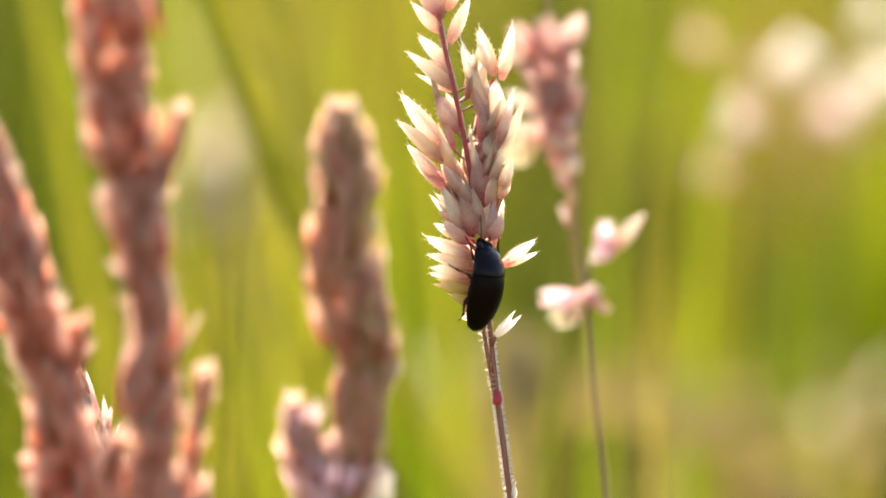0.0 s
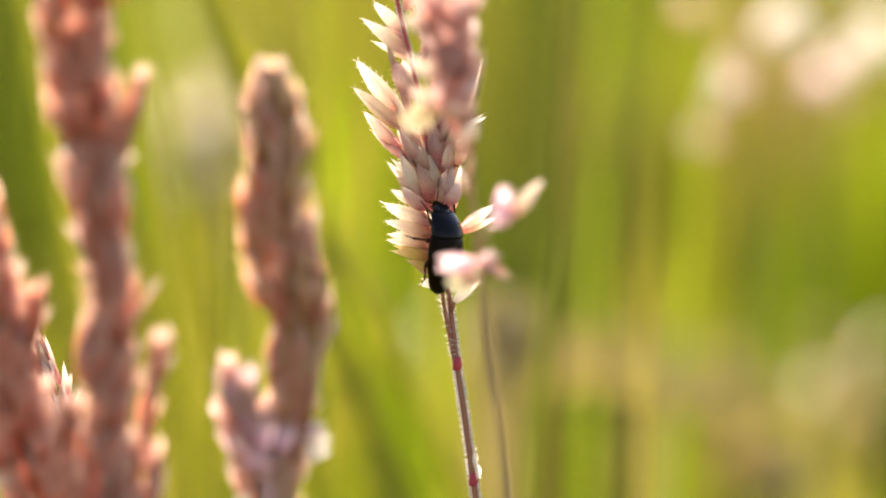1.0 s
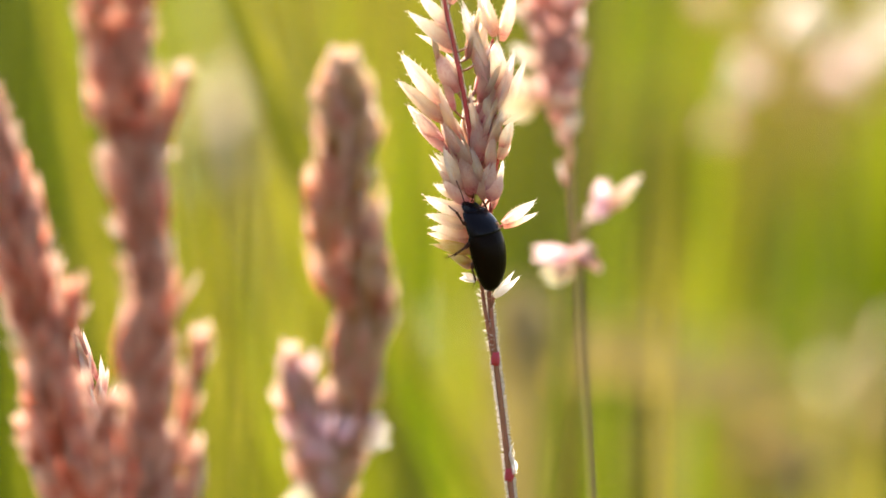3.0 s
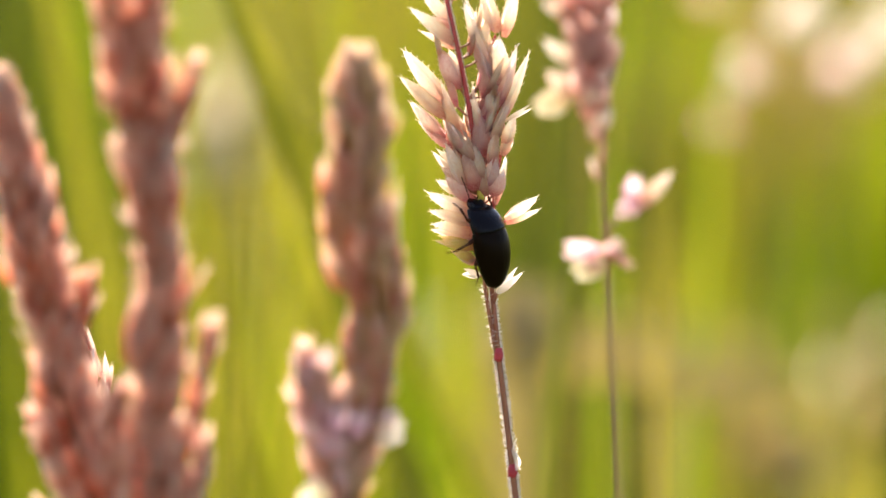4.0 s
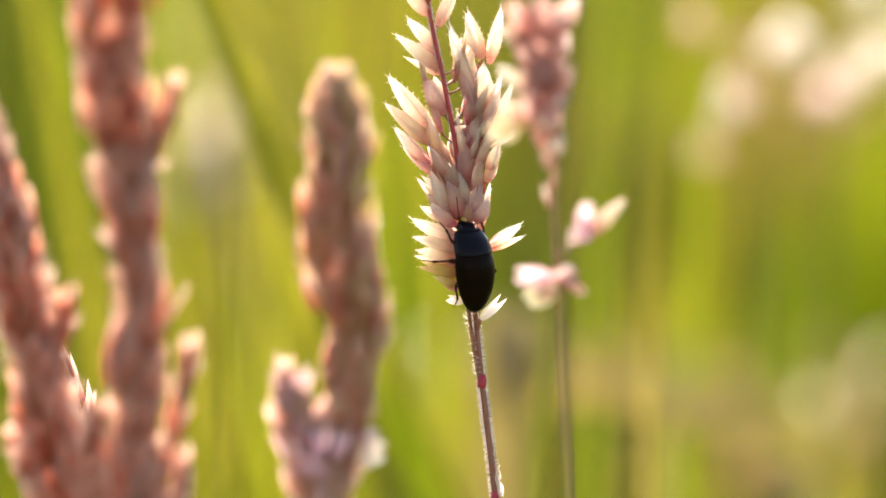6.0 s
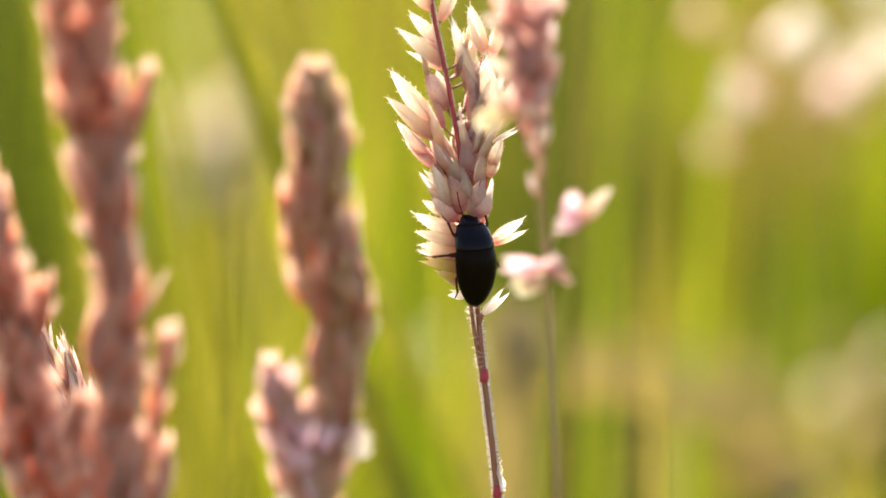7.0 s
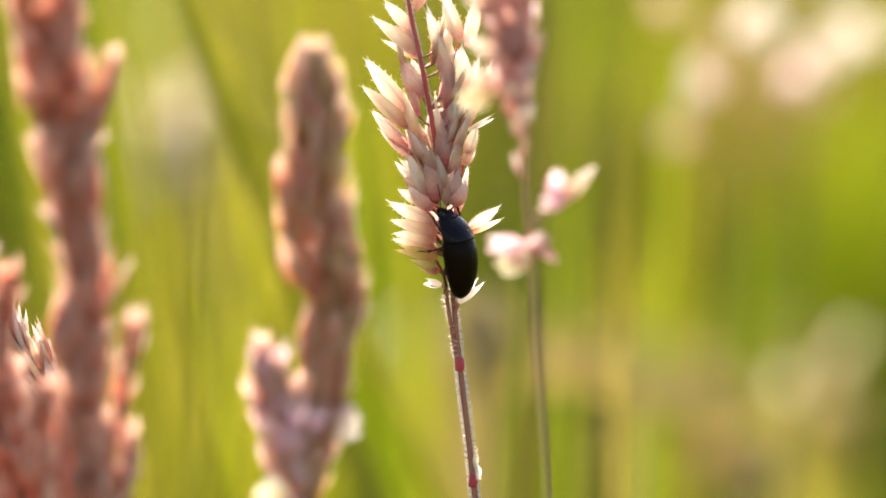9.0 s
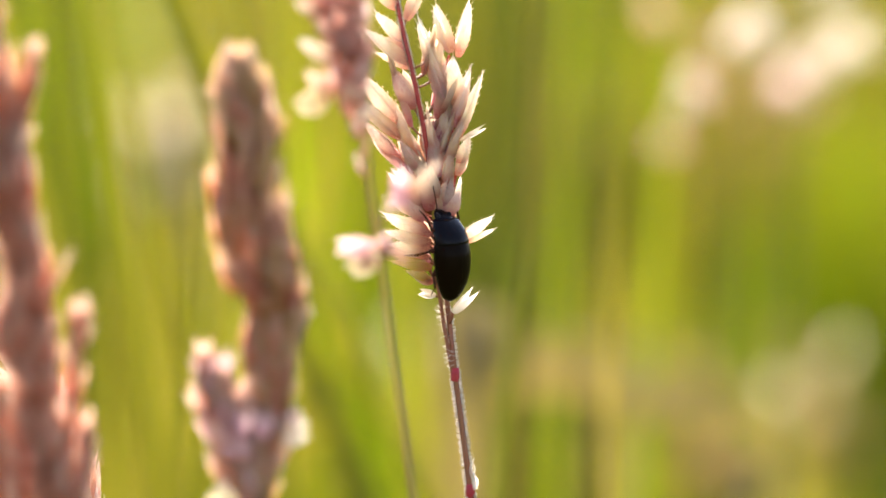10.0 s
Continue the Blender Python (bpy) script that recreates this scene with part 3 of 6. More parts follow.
tuft("vivid green grass leaves", 371, 2, 0.0765, 0.1, 0.0008, 0.05, (0.526, 0.535), (0.0025, 0.0035), (-0.15, 0.0, 0.014), VIVID, 0.0)
tuft("green meadow grass leaves", 372, 2, 0.0978, 0.2, 0.0013, 0.05, (0.620, 0.674), (0.006, 0.008), (-0.22, 0.0, 0.014), GREEN, 0.0)
tuft("green meadow grass leaves", 373, 2, 0.1292, 0.2, 0.0009, 0.05, (0.610, 0.647), (0.004, 0.006), (-0.28, 0.0, 0.007), GREEN, 0.0)
tuft("green meadow grass leaves", 374, 2, 0.2561, 0.14, 0.0007, 0.05, (0.628, 0.670), (0.004, 0.005), (-0.5, 0.0, 0.002), GREEN, 0.0)
tuft("green meadow grass leaves", 375, 2, 0.0360, 0.18, 0.0015, 0.05, (0.629, 0.673), (0.004, 0.006), (-0.14, 0.0, 0.014), GREEN, 0.0)
tuft("deep green tall grass leaves, coloured as if shaded", 376, 2, 0.0376, 0.16, 0.0007, 0.05, (0.529, 0.535), (0.007, 0.009), (-0.04, 0.0, 0.007), SHADY, 0.0)
tuft("fresh bright green grass leaves", 377, 2, 0.0159, 0.28, 0.0011, 0.05, (0.589, 0.620), (0.005, 0.007), (0.03, 0.0, 0.010), BRIGHT, 0.0)
tuft("olive-brown grass leaves, coloured as if shaded", 378, 2, -0.0039, 0.2, 0.0009, 0.05, (0.592, 0.620), (0.005, 0.007), (0.05, 0.0, 0.010), SHADE_BROWN, 0.0)
tuft("deep green tall grass leaves, coloured as if shaded", 379, 2, -0.0710, 0.14, 0.0007, 0.05, (0.520, 0.525), (0.007, 0.008), (0.1, 0.0, 0.007), SHADY, 0.0)
tuft("vivid green grass leaves", 380, 2, 0.0106, 0.13, 0.0005, 0.05, (0.532, 0.537), (0.006, 0.007), (-0.05, 0.0, 0.007), VIVID, 0.0)
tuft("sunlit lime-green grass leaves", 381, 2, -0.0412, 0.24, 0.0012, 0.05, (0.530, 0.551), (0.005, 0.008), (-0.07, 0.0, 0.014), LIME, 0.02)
tuft("green meadow grass leaves", 382, 2, 0.0862, 0.3, 0.0013, 0.05, (0.609, 0.545), (0.005, 0.008), (-0.32, 0.0, 0.014), GREEN, 0.02)
tuft("green meadow grass leaves", 383, 2, -0.0259, 0.2, 0.0011, 0.05, (0.535, 0.647), (0.005, 0.008), (-0.05, 0.0, 0.014), GREEN, 0.02)
tuft("green meadow grass leaves", 384, 2, -0.0846, 0.16, 0.0011, 0.05, (0.540, 0.558), (0.002, 0.003), (0.1, 0.0, 0.014), GREEN, 0.02)
tuft("green meadow grass leaves", 385, 2, -0.0641, 0.3, 0.0013, 0.05, (0.523, 0.651), (0.005, 0.008), (0.06, 0.0, 0.014), GREEN, 0.02)
tuft("green meadow grass leaves", 386, 2, -0.0656, 0.16, 0.0011, 0.05, (0.611, 0.558), (0.005, 0.008), (0.08, 0.0, 0.014), GREEN, 0.02)
tuft("olive-brown ageing grass leaves", 387, 2, -0.0727, 0.2, 0.0011, 0.05, (0.610, 0.554), (0.005, 0.008), (0.1, 0.0, 0.014), BROWNED, 0.02)
tuft("fresh bright green grass leaves", 388, 2, 0.0296, 0.2, 0.0011, 0.05, (0.535, 0.647), (0.005, 0.008), (-0.09, 0.0, 0.014), BRIGHT, 0.02)
tuft("sunlit lime-green grass leaves", 389, 2, -0.0042, 0.3, 0.0013, 0.05, (0.523, 0.651), (0.005, 0.008), (-0.02, 0.0, 0.014), LIME, 0.02)
tuft("green meadow grass leaves", 390, 2, -0.0069, 0.24, 0.0012, 0.05, (0.530, 0.551), (0.005, 0.008), (0.01, 0.0, 0.014), GREEN, 0.02)
tuft("sunlit lime-green grass leaves", 391, 2, 0.0572, 0.24, 0.0012, 0.05, (0.530, 0.649), (0.005, 0.008), (-0.11, 0.0, 0.014), LIME, 0.02)
tuft("deep green tall grass leaves, coloured as if shaded", 392, 2, -0.0344, 0.3, 0.0013, 0.05, (0.609, 0.545), (0.005, 0.008), (0.12, 0.0, 0.014), SHADY, 0.02)
tuft("vivid green grass leaves", 393, 3, 0.0441, 0.2, 0.0013, 0.05, (0.503, 0.510), (0.003, 0.004), (-0.1, 0.0, 0.007), VIVID, 0.05)
tuft("olive-brown ageing grass leaves", 394, 4, 0.0054, 0.14, 0.0010, 0.05, (0.522, 0.531), (0.002, 0.004), (0.02, 0.0, 0.010), BROWNED, 0.05)
tuft("deep green tall grass leaves, coloured as if shaded", 395, 2, 0.0364, 0.3, 0.0009, 0.05, (0.507, 0.520), (0.003, 0.004), (0, 0.0, 0.007), SHADY, 0.05)
tuft("green meadow grass leaves", 396, 3, 0.0051, 0.2, 0.0019, 0.05, (0.573, 0.592), (0.003, 0.004), (-0.08, 0.0, 0.007), GREEN, 0.05)
tuft("green meadow grass leaves", 397, 3, -0.0384, 0.24, 0.0040, 0.05, (0.520, 0.551), (0.003, 0.005), (0.04, 0.0, 0.017), GREEN, 0.05)
tuft("fresh bright green grass leaves", 398, 3, 0.0494, 0.3, 0.0065, 0.05, (0.479, 0.501), (0.003, 0.005), (0.0, 0.0, 0.010), BRIGHT, 0.05)
tuft("sunlit lime-green grass leaves", 400, 50, 0.0857, 1.0, 0.0120, 0.05, (0.420, 0.442), (0.005, 0.008), (0.0, 0.0, 0.014), LIME, 0.1)
tuft("deep green tall grass leaves, coloured as if shaded", 401, 90, 0.0290, 0.7, 0.0080, 0.05, (0.455, 0.545), (0.004, 0.006), (0.0, 0.0, 0.014), SHADE_GREEN, 0.1)
tuft("vivid green grass leaves", 402, 40, 0.0960, 0.7, 0.0080, 0.05, (0.440, 0.465), (0.005, 0.008), (0.0, 0.0, 0.014), VIVID, 0.1)
tuft("olive-brown grass leaves, coloured as if shaded", 403, 80, 0.0350, 0.8, 0.0090, 0.05, (0.440, 0.475), (0.005, 0.007), (0.0, 0.0, 0.014), SHADE_BROWN, 0.1)
tuft("green meadow grass leaves", 407, 50, 0.0606, 1.2, 0.0090, 0.05, (0.470, 0.550), (0.005, 0.008), (0.0, 0.0, 0.014), GREEN, 0.1)
tuft("fresh bright green grass leaves", 404, 50, -0.1000, 0.5, 0.0060, 0.05, (0.455, 0.480), (0.005, 0.008), (0.0, 0.0, 0.014), BRIGHT, 0.1)
tuft("fresh bright green grass leaves", 405, 50, -0.0053, 0.4, 0.0075, 0.05, (0.455, 0.480), (0.005, 0.008), (0.0, 0.0, 0.014), BRIGHT, 0.1)
tuft("fresh bright green grass leaves", 406, 18, -0.0408, 0.5, 0.0080, 0.05, (0.490, 0.515), (0.005, 0.008), (0.0, 0.0, 0.014), BRIGHT, 0.1)
tuft("fresh bright green grass leaves", 399, 3, -0.0300, 0.28, 0.0042, 0.05, (0.483, 0.504), (0.003, 0.005), (0.03, 0.0, 0.017), BRIGHT, 0.05)


def bent_leaf(label, points, width, material):
    """One broad dry leaf that rises from the soil and bends over."""
    line = smooth_line(points, 6)
    root = tagged(new("dry_leaf"), label, "leaf")
    root.location = line[0]
    verts, n = [], len(line) - 1
    for i, p in enumerate(line):
        s = i / n
        d = (line[min(i + 1, n)] - line[max(i - 1, 0)]).normalized()
        side = d.cross(Vector((0, 1, 0.2))).normalized()
        w = width * (0.25 + 1.5 * s if s < 0.5 else 1 - ((s - 0.5) / 0.5) ** 2.2) * (1 + 0.08 * math.sin(9 * s)) + 0.0003
        for q, dep in ((-0.5, 0), (0, -0.18), (0.5, 0)):
            verts.append(p - line[0] + side * q * w + Vector((0, dep * w, 0)))
    me = leaf_mesh("blade", verts, [(3 * i + k, 3 * i + k + 1, 3 * i + 4 + k, 3 * i + 3 + k) for i in range(n) for k in range(2)], material)
    part("blade", me, None, root)
    bm = bmesh.new()
    tube(bm, [p - line[0] + Vector((0, -0.2 * width, 0)) for p in line[: n - 2]], [0.0009 - 0.0006 * i / n for i in range(n - 2)], 6)
    part("midrib", bm, STRAW_STEM, root, "pale midrib")
    return root


def far_head(seed, x, y, z, meshes, n, length, radius, size, label):
    """A pale seed head on a bare stem, deep in the meadow."""
    rng = random.Random(seed)
    root = tagged(new("grass_stalk"), label, "grass", "pale seed heads")
    root.location = (x, y, 0)
    bm = bmesh.new()
    pts = smooth_line([(0, 0, -0.01), (0.004, 0, z * 0.5), (0, 0, z), (-0.003, 0, z + length)], 5)
    tube(bm, pts, [0.0011 - 0.0008 * i / (len(pts) - 1) for i in range(len(pts))], 7)
    part("stem", bm, BROWN_STEM, root)
    for i in range(n):
        f = i / n
        a = i * 2.4 + rng.random()
        o = Vector((math.cos(a), math.sin(a), 0))
        r = radius * math.sqrt(1 - (2 * f - 1) ** 2 * 0.9) * rng.uniform(0.3, 1.0)
        b = Vector((-0.003 * f, 0, z + length * f)) + o * r * 0.6
        tip = b + (o * rng.uniform(0.3, 0.7) + Vector((0, 0, 1))).normalized() * 0.0055 * size
        ob = part("spikelet", rng.choice(meshes), None, root)
        ob.matrix_basis = along(b, tip, rng.uniform(0, 6), 0.0024 * size)
    return root


def open_head(seed, x, y, z, clumps):
    """An open panicle behind the stalks: thin branches with a clump of spikelets at each end. Clumps: (side, height, number, radius) in mm and their husks."""
    rng = random.Random(seed)
    root = tagged(new("grass_stalk"), "open pale cream seed head of meadow grass", "grass", "pale seed heads")
    root.location = (x, y, 0)
    bm = bmesh.new()
    pts = smooth_line([(0, 0, -0.01), (0.003, 0, z * 0.5), (0, 0, z - 0.03), (-0.001, 0, z)], 5)
    tube(bm, pts, [0.0009 - 0.0007 * i / (len(pts) - 1) for i in range(len(pts))], 7)
    part("stem", bm, BROWN_STEM, root)
    for u, v, n, radius, meshes in clumps:
        c = Vector((u, rng.uniform(-1.5, 1.5), v))
        fork = Vector((0, 0, min(v - abs(u) * 0.6, z / MM) - 1.5))
        bm = bmesh.new()
        tube(bm, [mm(*p) for p in smooth_line([fork, fork.lerp(c, 0.5) + Vector((0, 0, 0.8)), c], 4)], [0.00016] * 9, 6)
        part("branch", bm, STRAW_STEM, root)
        for i in range(n):
            o = Vector((rng.gauss(0, 1), rng.gauss(0, 1), rng.gauss(0, 1))).normalized()
            b = c + o * radius * rng.uniform(0.2, 0.8) - Vector((0, 0, 1.6))
            tip = b + (o * 0.5 + Vector((0, 0, 1))).normalized() * rng.uniform(3.0, 4.2)
            ob = part("spikelet", rng.choice(meshes), None, root)
            ob.matrix_basis = along(mm(*b), mm(*tip), rng.uniform(0, 6), 0.0021)
    return root


# ---- grass stalks ----
SP_CREAM = [spikelet_mesh("spikelet", CREAM, 10 + i, (0.0, 0.02, 0.05, 0.01)[i], 150, wide=0.25) for i in range(4)]
SP_ROSE = [spikelet_mesh("spikelet", ROSE, 20 + i, (0.01, 0.035, 0.0)[i], 150, wide=0.25) for i in range(3)]
SP_YELLOW = [spikelet_mesh("spikelet", STRAW_GREEN, 30, 0.05, 40)]
SP_WHITE = [spikelet_mesh("spikelet", WHITE, 40 + i, 0.1, 50, ragged=0.04) for i in range(2)]
SP_TAN = [spikelet_mesh("spikelet", TAN, 50 + i, 0.05 + 0.03 * i, 26, 6, 4) for i in range(3)]
SP_OLIVE = [spikelet_mesh("spikelet", OLIVE, 60 + i, 0.05 + 0.03 * i, 26, 6, 4) for i in range(3)]
SP_PINK = [spikelet_mesh("spikelet", PINK, 70 + i, 0.08, 14, 7, 4) for i in range(2)]
SP_BUTTER = [spikelet_mesh("spikelet", BUTTER, 80, 0.08, 14, 7, 4)]
SP_STRAW = [spikelet_mesh("spikelet", STRAW, 95 + i, 0.08, 10, 6, 4) for i in range(2)]
SP_DUSKY = [spikelet_mesh("spikelet", DUSKY, 120 + i, 0.06, 20, 6, 4) for i in range(2)]
SP_PALE = [spikelet_mesh("spikelet", PALE, 110 + i, 0.08, 26, 6, 4) for i in range(2)]
GROUP = "grass stalks in flower"


def main_stalk():
    """The sharp stalk on which the beetle sits."""
    root, k = stalk_thing("hairy red-stemmed meadow grass with open cream and rose spikelets", GROUP,
                          (0.0300, 0.0, 0.0000), (0.0099, 0.0, 0.5114), RED_STEM, 0.0009, 0.0005)
    rachis = [(0.1, 0, 0), (-0.4, 0, 5.6), (-1, 0, 11.5), (-1.8, 0, 18.8), (-2.6, 0, 25.7), (-3.3, 0, 33.2), (-4.1, 0, 41.4), (-5, 0, 48.9), (-5.9, 0, 55.7), (-7.2, 0, 62.8), (-8.4, 0, 68.5), (-9.4, 0, 74.6), (-10.3, 0, 81.2)]
    rachis = [(u, -1.5 * min(1, max(0, (v - 44) / 8)), v) for u, _, v in rachis]
    up = upper(root, k, [(rachis[:7], (0.41, 0.4, 0.39, 0.37, 0.35, 0.31, 0.3))], RED_STEM, 12)
    bm = bmesh.new()
    fine = smooth_line([mm(*p) for p in rachis[6:]], 6)
    tube(bm, fine, [(0.33 - 0.12 * i / len(fine)) * MM for i in range(len(fine))], 10)
    part("rachis", bm, CRIMSON, up, "crimson central stem of the panicle")
    rng = random.Random(7)
    for label, pts, r in (
            ("thin red side branch", [(-2.85, 0, 25.8), (-3.4, -0.1, 29.1), (-3.95, -0.2, 32.5), (-4.55, -0.1, 36.6), (-5.6, 0, 38.7)], 0.3),
            ("thin red side branch", [(-3.8, 0, 38.7), (-2.8, 0, 46.2), (-2.6, 0, 50.9), (-2.5, 0, 55), (-3.1, 0, 59.1), (-3.4, 0, 62.1), (-2.7, 0, 64.3)], 0.26),
            ("thin red side branch", [(-4.6, 0, 45.5), (-6.4, 0, 49.2), (-8, 0, 53), (-8.9, 0, 56.4)], 0.24),
            ("thin red side branch", [(-2.8, 0, 46.9), (-2, 0, 50.9), (-1.8, 0, 54)], 0.22),
            ("thin red side branch", [(-3.9, 0, 39.4), (-2.7, 0, 41.1), (-1.5, 0, 42.1)], 0.22)):
        bm = bmesh.new()
        fine = smooth_line([mm(*p) for p in pts], 5)
        tube(bm, fine, [r * MM * (1 - 0.4 * i / len(fine)) for i in range(len(fine))], 8)
        part("branch", bm, RED_STEM if pts[0][2] < 30 else CRIMSON, up, label)
    line = smooth_line(rachis, 6)

    def spike(u, v, u2, v2, width, meshes, w=0.0, dw=0.0):
        base, tip = Vector((u, w, v)), Vector((u2, w + dw, v2))
        if v > 48:                               # slimmer and longer above the whorl
            tip, width = base.lerp(tip, 1.13), width * 0.9
        near = min(line, key=lambda q: (q - base).length + (3 if q.z > base.z - 0.4 else 0))
        if (near - base).length < 2.4:
            bm = bmesh.new()
            tube(bm, [mm(*near), mm(*(near.lerp(base, 0.5) + Vector((0, 0, -0.15)))), mm(*base)], [0.00016, 0.00013, 0.00016], 6)
            part("pedicel", bm, RED_STEM, up)
        ob = part("spikelet", rng.choice(meshes), None, up)
        ob.matrix_basis = along(base * MM, tip * MM, rng.uniform(-0.6, 0.6), width * MM)

    C, R, Y, W = SP_CREAM, SP_ROSE, SP_YELLOW, SP_WHITE
    # crown
    spike(-9.3, 75.2, -12.5, 79.2, 2.58, R, -0.6, -0.6)
    spike(-9.8, 77.2, -8.8, 81.9, 2.38, R, -0.5, 0)
    spike(-8.8, 71.9, -11.5, 75.9, 2.77, R, -0.8, -0.8)
    spike(-8, 72.5, -6.1, 77.2, 2.77, C, -0.4, -0.5)
    spike(-8.8, 69.9, -11.8, 73.2, 2.58, C, -0.8, -0.5)
    spike(-9.1, 72.5, -9.3, 77.2, 2.58, C, 0.4, 0.4)
    spike(-7.8, 68.5, -5.6, 73.2, 2.58, C, 0.3, 0.6)
    spike(-8, 66.2, -11.1, 69.2, 2.58, C, -0.7, -0.6)
    spike(-7.3, 63.3, -12.1, 67.3, 2.77, C, -0.8, -0.8)
    spike(-7.4, 62.8, -11.3, 64.7, 1.68, C, -0.3, 0.3)
    spike(-7.8, 64.8, -10.8, 66.5, 2.38, R, -0.2, 0.6)
    spike(-7, 58.1, -9.2, 62.3, 3.28, R, -0.6, -0.5)
    spike(-6.8, 58.4, -8, 62.1, 1.98, C, 0.4, 0.6)
    spike(-2.5, 64.7, -4.2, 69.9, 2.98, C, -0.5, -0.6)
    spike(-1.7, 64.1, -0.3, 70, 2.68, C, -0.3, -0.3)
    spike(-3.1, 59.1, -6.2, 68, 2.98, C, -0.6, -0.8)
    spike(-3.1, 58.3, -5.3, 64.5, 2.88, R, -0.9, -0.6)
    spike(-2.6, 58.3, -2.3, 63.7, 2.68, C, -0.9, -0.6)
    spike(-3.4, 61.8, -4.6, 66.5, 2.18, C, 0.4, 0.4)
    # middle
    spike(-2.5, 55.8, -0.4, 62.5, 2.58, R, -0.9, -0.5)
    spike(-2.2, 53.9, 0.9, 61.4, 2.28, C, -0.4, -0.3)
    spike(-1.6, 54.1, 1.3, 55.7, 1.00, W, -0.6, -0.3)
    spike(-2.7, 55.7, -2.5, 61.4, 2.58, C, 0.3, 0.5)
    spike(-8.7, 56.2, -13.1, 62, 3.37, C, -0.6, -0.6)
    spike(-8.4, 54.5, -13.4, 59, 2.98, C, -0.9, -0.4)
    spike(-8.8, 52.1, -12.5, 56, 2.47, R, -0.5, -0.2)
    spike(-8, 50.8, -11.7, 54, 2.18, R, -0.3, 0)
    spike(-7.4, 52.2, -9, 58.3, 2.47, C, -0.9, -0.8)
    spike(-6.5, 52.6, -8.8, 56.1, 2.18, C, -1.1, -0.4)
    spike(-6.3, 50.3, -8.6, 54.2, 2.38, R, -1.3, -0.8)
    spike(-4.6, 52.2, -5.4, 58, 2.18, C, -1.0, -0.4)
    spike(-3.9, 52.3, -4, 57.7, 2.18, R, -0.7, -0.2)
    spike(-3.2, 53.9, -3.7, 58.5, 2.18, C, -0.9, -0.4)
    spike(-3, 51.6, -1.9, 55.7, 2.18, C, -1.0, -0.4)
    spike(-1.8, 51.2, -0.6, 54.5, 2.38, C, -0.6, -0.2)
    spike(-2, 49.9, -1, 52.6, 1.98, C, -0.4, 0)
    spike(-5.4, 48.9, -7.3, 53.5, 2.58, C, -1.4, -0.6)
    spike(-4.3, 49.9, -4.7, 54.7, 2.38, R, -1.2, -0.6)
    spike(-3.4, 48.9, -2.8, 53.3, 2.38, C, -1.2, -0.5)
    # the tight lower whorl round the beetle
    spike(-7.6, 48.1, -9.8, 50.4, 2.19, C, -0.7, -0.3)
    spike(-6.3, 46.1, -8.8, 51.6, 2.55, C, -1.3, -0.7)
    spike(-7, 46.9, -9.4, 48.9, 1.90, R, -0.9, -0.4)
    spike(-5.3, 45.9, -6.5, 51.1, 2.37, R, -1.6, -0.6)
    spike(-4.4, 47, -5.4, 51.5, 2.27, C, -1.5, -0.6)
    spike(-3.6, 46.3, -2.9, 50.1, 2.10, R, -1.5, -0.5)
    spike(-3.2, 45.2, -1.7, 48.2, 1.90, R, -1.4, -0.3)
    spike(-4.2, 45.2, -4.3, 48.9, 1.71, C, -1.7, -0.5)
    spike(-6.9, 45.6, -9.9, 47.1, 2.10, C, -0.9, -0.4)
    spike(-5.9, 44.8, -8.8, 47.5, 2.27, R, -1.4, -0.5)
    spike(-5.3, 42.9, -11.1, 45.6, 2.55, C, -1.2, -0.6)
    spike(-5.3, 42, -10.7, 43.6, 2.37, C, -1.5, -0.5)
    spike(-5.4, 41.1, -10.4, 42, 2.19, C, -1.2, -0.4)
    spike(-5.5, 40.1, -10.5, 41.1, 1.90, C, -0.7, 0.2)
    spike(-5.2, 39, -10.3, 40.3, 2.24, Y, -1.4, -0.4)
    spike(-5.4, 37.5, -8.4, 39, 1.84, Y, -1.0, -0.2)
    spike(-5, 37.2, -7.4, 37.9, 1.52, R, -0.6, 0)
    spike(-5.7, 43.3, -9.3, 44.7, 2.47, R, -0.3, 0.6)
    spike(-5.4, 41.4, -9.1, 42.8, 2.47, R, 0, 0.8)
    spike(-5.4, 39.4, -9.1, 40.7, 2.47, R, 0.2, 0.8)
    spike(-1.7, 42.3, 2.3, 44.9, 1.92, C, -0.3, -0.4)
    spike(-1.6, 41.7, 2.5, 43.3, 1.23, C, -0.1, 0.2)
    spike(-2.7, 33.5, 0.1, 36.5, 1.49, W, -1.5, -0.5)
    spike(-4.8, 35.5, -6.9, 36, 1.28, W, -0.3, -0.2)
    spike(-2.8, 33.6, -1, 35.4, 1.19, W, -1.0, -0.2)
    # husks on the far side, which close the gaps
    for i in range(14):
        f = rng.uniform(0.46, 0.68)
        c = line[int(f * (len(line) - 1))]
        a = rng.uniform(-1.2, 1.2) + (0.2 if f < 0.6 else 0)
        ln = rng.uniform(3.6, 5.2)
        spread = rng.uniform(0.15, 0.55)
        b = c + Vector((1.1 * math.sin(a) + (0.9 if f > 0.6 else -0.6) * rng.random(), 0.6 + 0.8 * math.cos(a), rng.uniform(-0.6, 0.6)))
        spike(b.x, b.z, b.x + ln * math.sin(a) * spread, b.z + ln * math.cos(spread), rng.uniform(1.7, 2.3), rng.choice((C, C, R)), b.y, ln * 0.25)
    # slender husks that stand between the broad ones
    for i in range(34):
        f = rng.uniform(0.52, 0.79)
        c = line[int(f * (len(line) - 1))]
        side = rng.choice((-1, 1, 1)) if c.z > 52 else rng.choice((-1, -1, 1))
        ln = rng.uniform(4.2, 6.2)
        spread = rng.uniform(0.2, 0.5)
